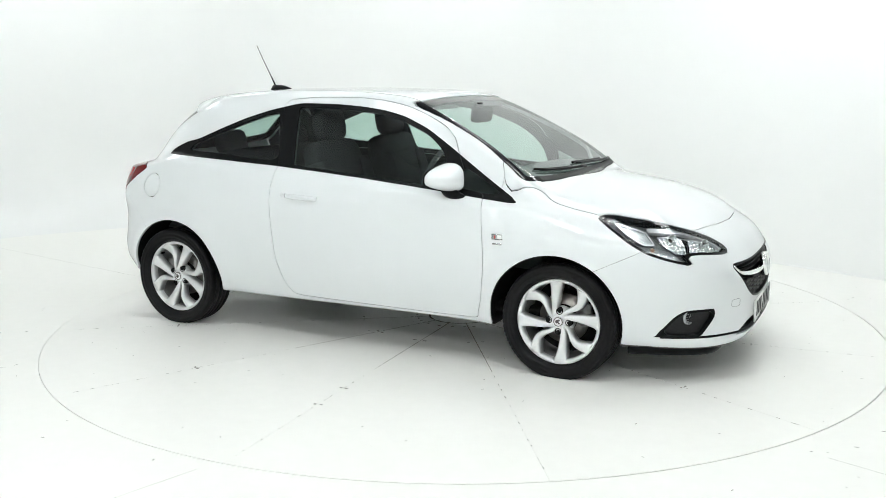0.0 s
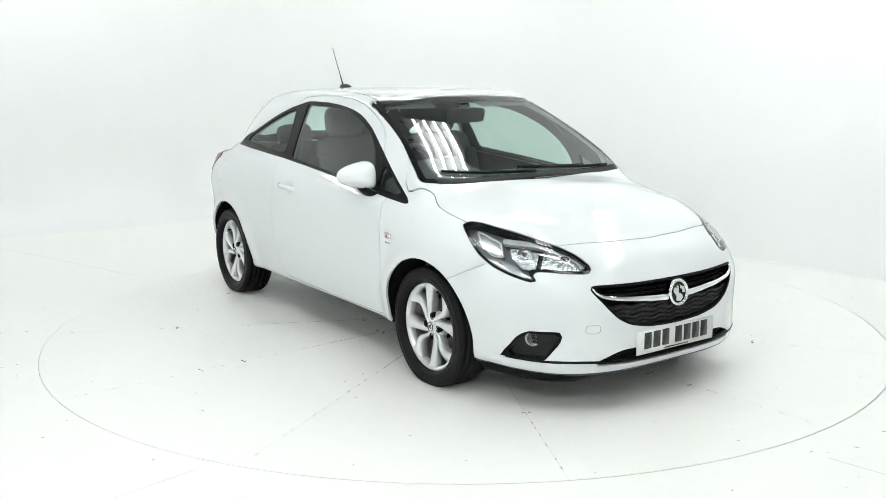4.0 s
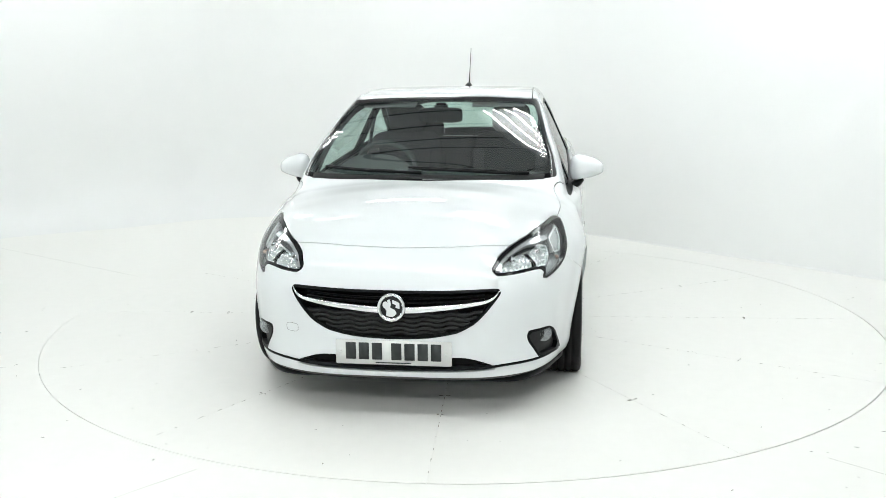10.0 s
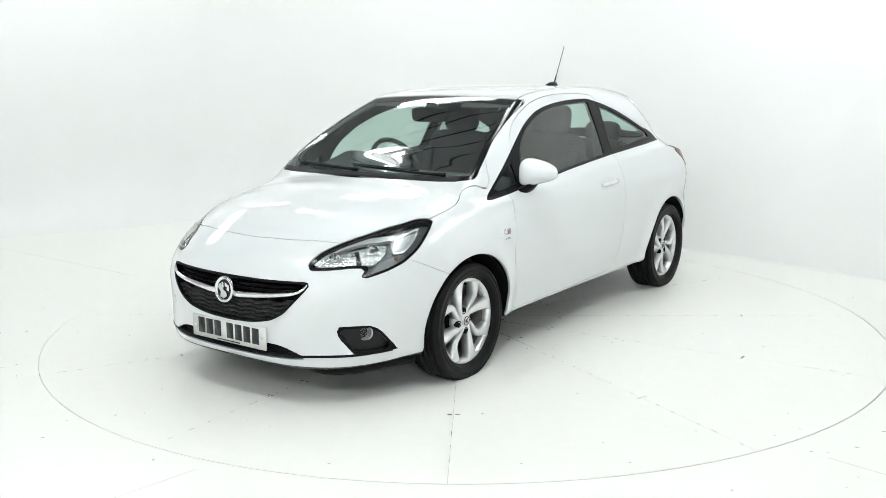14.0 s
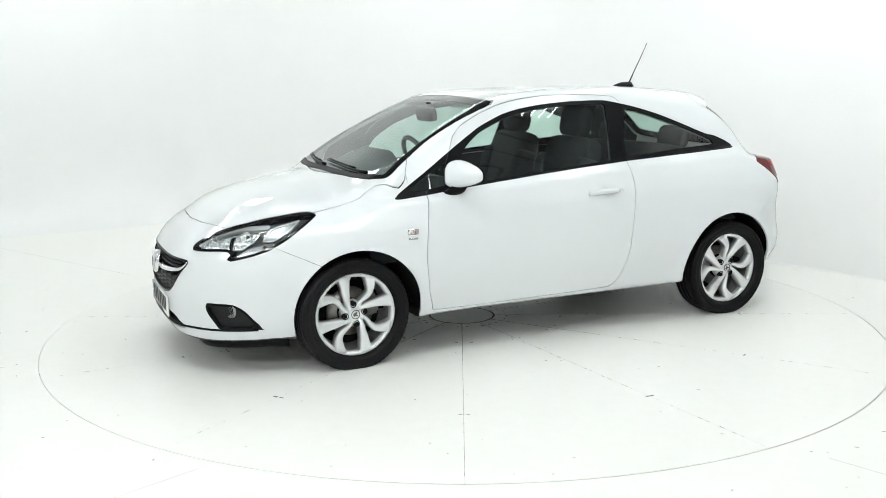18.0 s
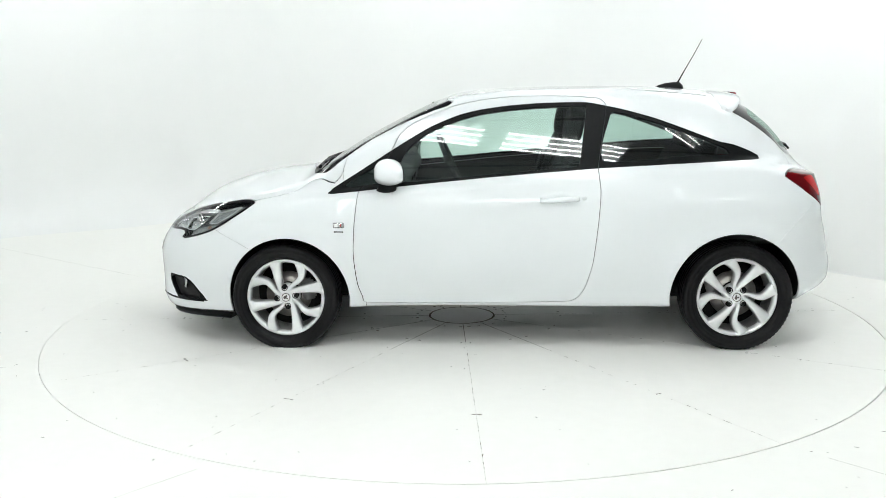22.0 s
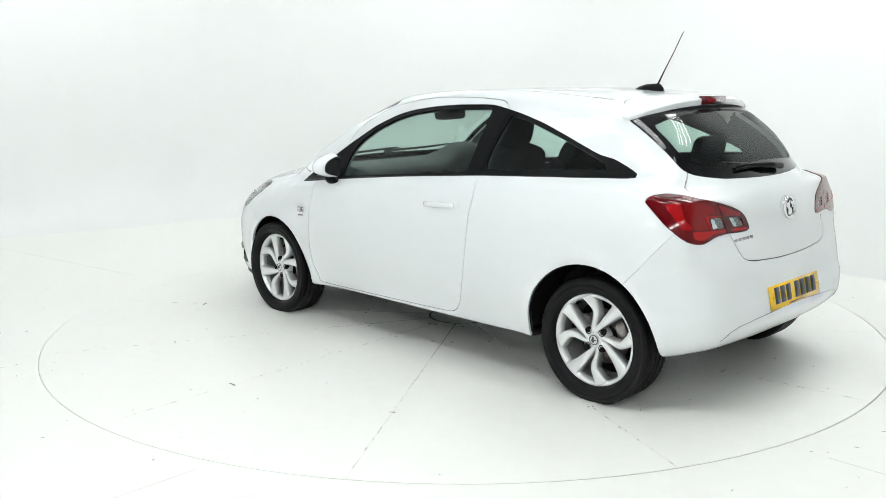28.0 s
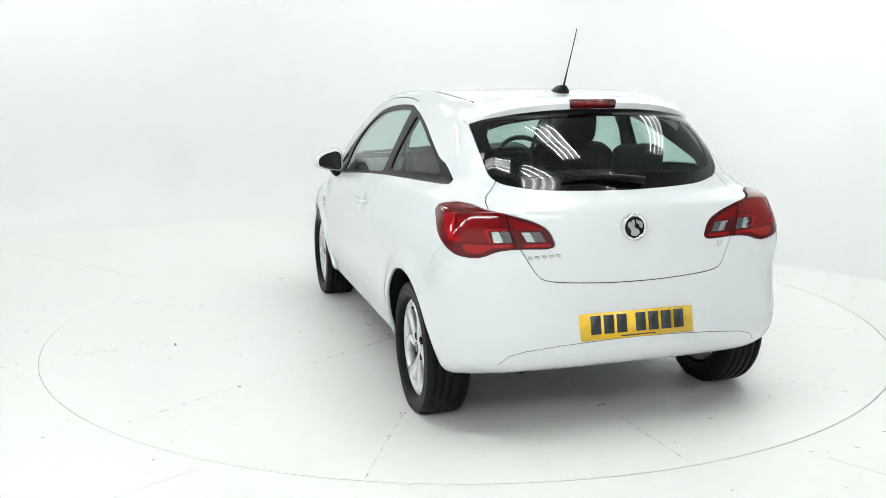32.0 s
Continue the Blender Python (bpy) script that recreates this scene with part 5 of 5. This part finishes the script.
WHEELS = ((1.255, 1, 0.285, 76), (-1.255, 1, 0.2915, 39), (1.255, -1, 0.285, 88), (-1.255, -1, 0.2915, 27))
shared = {}
for wx, s, wz, turn in WHEELS:
    rim, tv, tf = wheel_part(car)
    rim.matrix_local = pose(wx, s * 0.735, wz, 0, 0, 0 if s == 1 else 180)
    if "tyre" not in shared:
        shared["tyre"] = mesh_data("tyre", tv, tf, RUBBER)
        shared["spokes"] = [mesh_data("spoke", *spoke(p, w, 0), ALLOY) for p, w in SPOKES]
        shared["hub"] = mesh_data("hub", *lathe([(0.0, 0.057), (0.03, 0.057), (0.052, 0.054), (0.070, 0.040), (0.074, 0.01)], 40), ALLOY)
        shared["cap"] = mesh_data("centre_cap", *lathe([(0.0, 0.067), (0.022, 0.066), (0.026, 0.064), (0.027, 0.052)], 32), ALLOY)
        shared["ring"] = mesh_data("cap_ring", *lathe([(0.0205, 0.0665), (0.021, 0.0685), (0.0235, 0.0685), (0.024, 0.0655)], 32), SMOKE)
        shared["bolt"] = mesh_data("wheel_bolt", *lathe([(0.0, 0.0570), (0.008, 0.0570), (0.0095, 0.0555), (0.0100, 0.0520), (0.0160, 0.0580), (0.0178, 0.0570), (0.0185, 0.035)], 16), MATT)
        pts = outline([(-0.1, -0.8), (0.5, -0.6), (0.5, -0.1), (0.8, 0.3), (0.5, 0.6), (0.2, 0.5), (0.05, 0.15), (-0.4, 0.6), (-0.7, 0.3), (-0.3, -0.1), (-0.5, -0.5)], 3)
        shared["emblem"] = mesh_data("cap_emblem", [(p[0] * 0.018, 0.0676, p[1] * 0.018) for p in pts], [tuple(range(len(pts)))], SMOKE)
        shared["valve"] = mesh_data("valve", *lathe([(0.0, 0.058), (0.005, 0.057), (0.006, 0.052), (0.006, 0.03)], 10), MATT)
        shared["disc"] = mesh_data("brake_disc", *lathe([(0.05, -0.02), (0.13, -0.02), (0.13, -0.04), (0.05, -0.04)], 56), STEEL)
        shared["drum"] = mesh_data("hub_drum", *lathe([(0.0, 0.0), (0.07, 0.0), (0.075, -0.03), (0.19, -0.085)], 40), MATT)
    part("tyre", shared["tyre"], rim, "black rubber tyre")
    for k in range(4):
        for j in (0, 1):
            part("spoke", shared["spokes"][j], rim).matrix_local = Matrix.Rotation(radians(-(turn + 90 * k)), 4, "Y")
        a = radians(turn + 5 + 90 * k)
        part("wheel_bolt", shared["bolt"], rim, "dark wheel bolt").matrix_local = Matrix.Translation((0.053 * math.cos(a), 0, 0.053 * math.sin(a)))
    part("hub", shared["hub"], rim)
    part("centre_cap", shared["cap"], rim, "grey wheel centre cap")
    part("cap_ring", shared["ring"], rim)
    part("cap_emblem", shared["emblem"], rim, "dark abstract emblem").matrix_local = Matrix.Rotation(radians(-turn), 4, "Y")
    a = radians(turn + 17)
    part("valve", shared["valve"], rim, "black valve cap").matrix_local = Matrix.Translation((0.190 * math.cos(a), 0, 0.190 * math.sin(a)))
    part("brake_disc", shared["disc"], rim, "grey steel brake disc")
    part("hub_drum", shared["drum"], rim)
    block("caliper", (0.075, 0.05, 0.12), pose(-0.112 if wx > 0 else 0.112, -0.022, 0.03, 0, 12, 0), INNER_ALLOY, rim, 0.012, "grey brake caliper")

# ---- cabin ----
bm = bmesh.new()
box(bm, (2.75, 1.42, 0.05), pose(-0.2, 0, 0.30), 0.01)
part("cabin_floor", from_bm("cabin_floor", bm, MATT, True, 40), car, "dark cabin floor")
block("bulkhead", (0.05, 1.2, 0.56), pose(1.14, 0, 0.59), MATT, car, 0.01)
block("boot_floor", (0.62, 1.2, 0.05), pose(-1.42, 0, 0.58), TRIM, car, 0.01)
rings = []
for y in np.linspace(-0.64, 0.64, 33):
    hood = 0.095 * math.exp(-(((y + 0.36) / 0.20) ** 4))
    rings.append([(1.10, y, 0.945), (0.90, y, 0.972), (0.72, y, 0.968 + hood), (0.60, y, 0.945 + hood), (0.575, y, 0.915 + 0.5 * hood), (0.62, y, 0.80), (0.58, y, 0.66), (0.75, y, 0.52), (1.10, y, 0.50)])
vs, fs = sweep(None, rings)
dash = part("dashboard", mesh_data("dashboard", vs, fs, TRIM), car, "dark grey dashboard with hooded dials")
for y in (-0.56, -0.09, 0.09, 0.56):
    block("air_vent", (0.012, 0.10, 0.055), pose(0.592, y, 0.885, 0, -12, 0), CHROME, dash, 0.006, "chrome-rimmed air vent")
    block("vent_slats", (0.012, 0.088, 0.043), pose(0.5895, y, 0.885, 0, -12, 0), MATT, dash, 0.004)
# steering wheel on the right
vs, fs = [], []
m = Matrix.Translation((0.37, -0.36, 0.955)) @ Matrix.Rotation(radians(24), 4, "Y")
pts = [(m @ Vector((0, 0.178 * math.cos(a), 0.172 * math.sin(a)))) for a in np.linspace(0, math.tau, 41)]
vs, fs = tube(pts, 0.0155, 10)
steer = part("steering_wheel", mesh_data("steering_wheel", vs, fs, TRIM), car, "black steering wheel")
block("wheel_boss", (0.05, 0.14, 0.12), m @ pose(0.012, 0, -0.01), TRIM, steer, 0.018)
for a in (8, 172, 270):
    p = Vector((0.01, 0.11 * math.cos(radians(a)), 0.11 * math.sin(radians(a))))
    block("wheel_spoke", (0.02, 0.12, 0.03), m @ Matrix.Translation(p) @ Matrix.Rotation(radians(a), 4, "X"), GREY_LETTER if a == 270 else TRIM, steer, 0.007)


def cushion(name, size, m, parent, label="", square=0.32, mat=CLOTH):
    """A plump rounded pad."""
    nu, nw = 14, 28
    power = lambda v: math.copysign(abs(v) ** square, v)
    vs = []
    for i in range(nu + 1):
        a = -math.pi / 2 + math.pi * i / nu
        for j in range(nw):
            b = j * math.tau / nw
            vs.append(m @ Vector((size[0] / 2 * power(math.cos(a)) * power(math.cos(b)), size[1] / 2 * power(math.cos(a)) * power(math.sin(b)), size[2] / 2 * power(math.sin(a)))))
    fs = [(i * nw + j, i * nw + (j + 1) % nw, (i + 1) * nw + (j + 1) % nw, (i + 1) * nw + j) for i in range(nu) for j in range(nw)]
    bm = bmesh.new()
    bm.from_mesh(mesh_data(name, vs, fs, mat))
    bmesh.ops.remove_doubles(bm, verts=bm.verts, dist=0.0004)
    return part(name, from_bm(name, bm, mat), parent, label)


def front_seat(y):
    seat = cushion("front_seat", (0.13, 0.50, 0.62), pose(-0.30, y, 0.83, 0, -17, 0), car, "dark cloth front seat")
    cushion("seat_base", (0.52, 0.50, 0.14), pose(0.0, y, 0.53, 0, -6, 0), seat, "")
    for k in (-1, 1):
        cushion("side_bolster", (0.15, 0.09, 0.44), pose(-0.27, y + k * 0.215, 0.80, 0, -17, k * -8), seat, "")
        vs, fs = tube([(-0.375, y + k * 0.06, 1.06), (-0.395, y + k * 0.06, 1.18)], 0.006, 8)
        part("headrest_post", mesh_data("headrest_post", vs, fs, CHROME), seat, "chrome headrest post")
    cushion("headrest", (0.11, 0.26, 0.20), pose(-0.385, y, 1.222, 0, -10, 0), seat, "dark padded headrest", 0.55)
    return seat


for y in (-0.36, 0.36):
    front_seat(y)
bench = cushion("rear_bench", (0.13, 1.22, 0.52), pose(-1.06, 0, 0.80, 0, -20, 0), car, "dark cloth rear bench")
cushion("bench_base", (0.50, 1.20, 0.16), pose(-0.80, 0, 0.54, 0, -6, 0), bench, "")
for y in (-0.34, 0.34):
    cushion("headrest", (0.09, 0.26, 0.15), pose(-1.165, y, 1.10, 0, -14, 0), bench, "dark padded headrest", 0.5)
cushion("interior_mirror", (0.04, 0.262, 0.088), pose(0.47, -0.006, 1.277, 0, 8, 0), car, "dark interior mirror", 0.4, SATIN)
block("mirror_stem", (0.035, 0.08, 0.07), pose(0.445, -0.006, 1.315, 0, 20, 0), SATIN, car, 0.012)
for s in (1, -1):
    vs, fs = tube([(-0.47, s * 0.60, 1.27), (-0.46, s * 0.635, 1.10), (-0.45, s * 0.66, 0.9)], 0.012, 6)
    part("seat_belt", mesh_data("seat_belt", vs, fs, TRIM), car, "black seat belt")
    block("sun_visor", (0.14, 0.32, 0.014), pose(0.33, s * 0.33, 1.345, 0, 16, 0), LINER, car, 0.005, "grey sun visor")


def motions():
    """The turntable and the car on it turn together at an even pace."""
    for ob, base in ((turntable, Matrix()), (car, Matrix.Translation((*CAR_OFF, 0)))):
        walk(ob, [(t, turned(t) @ base) for t in range(0, 33, 4)])


motions()
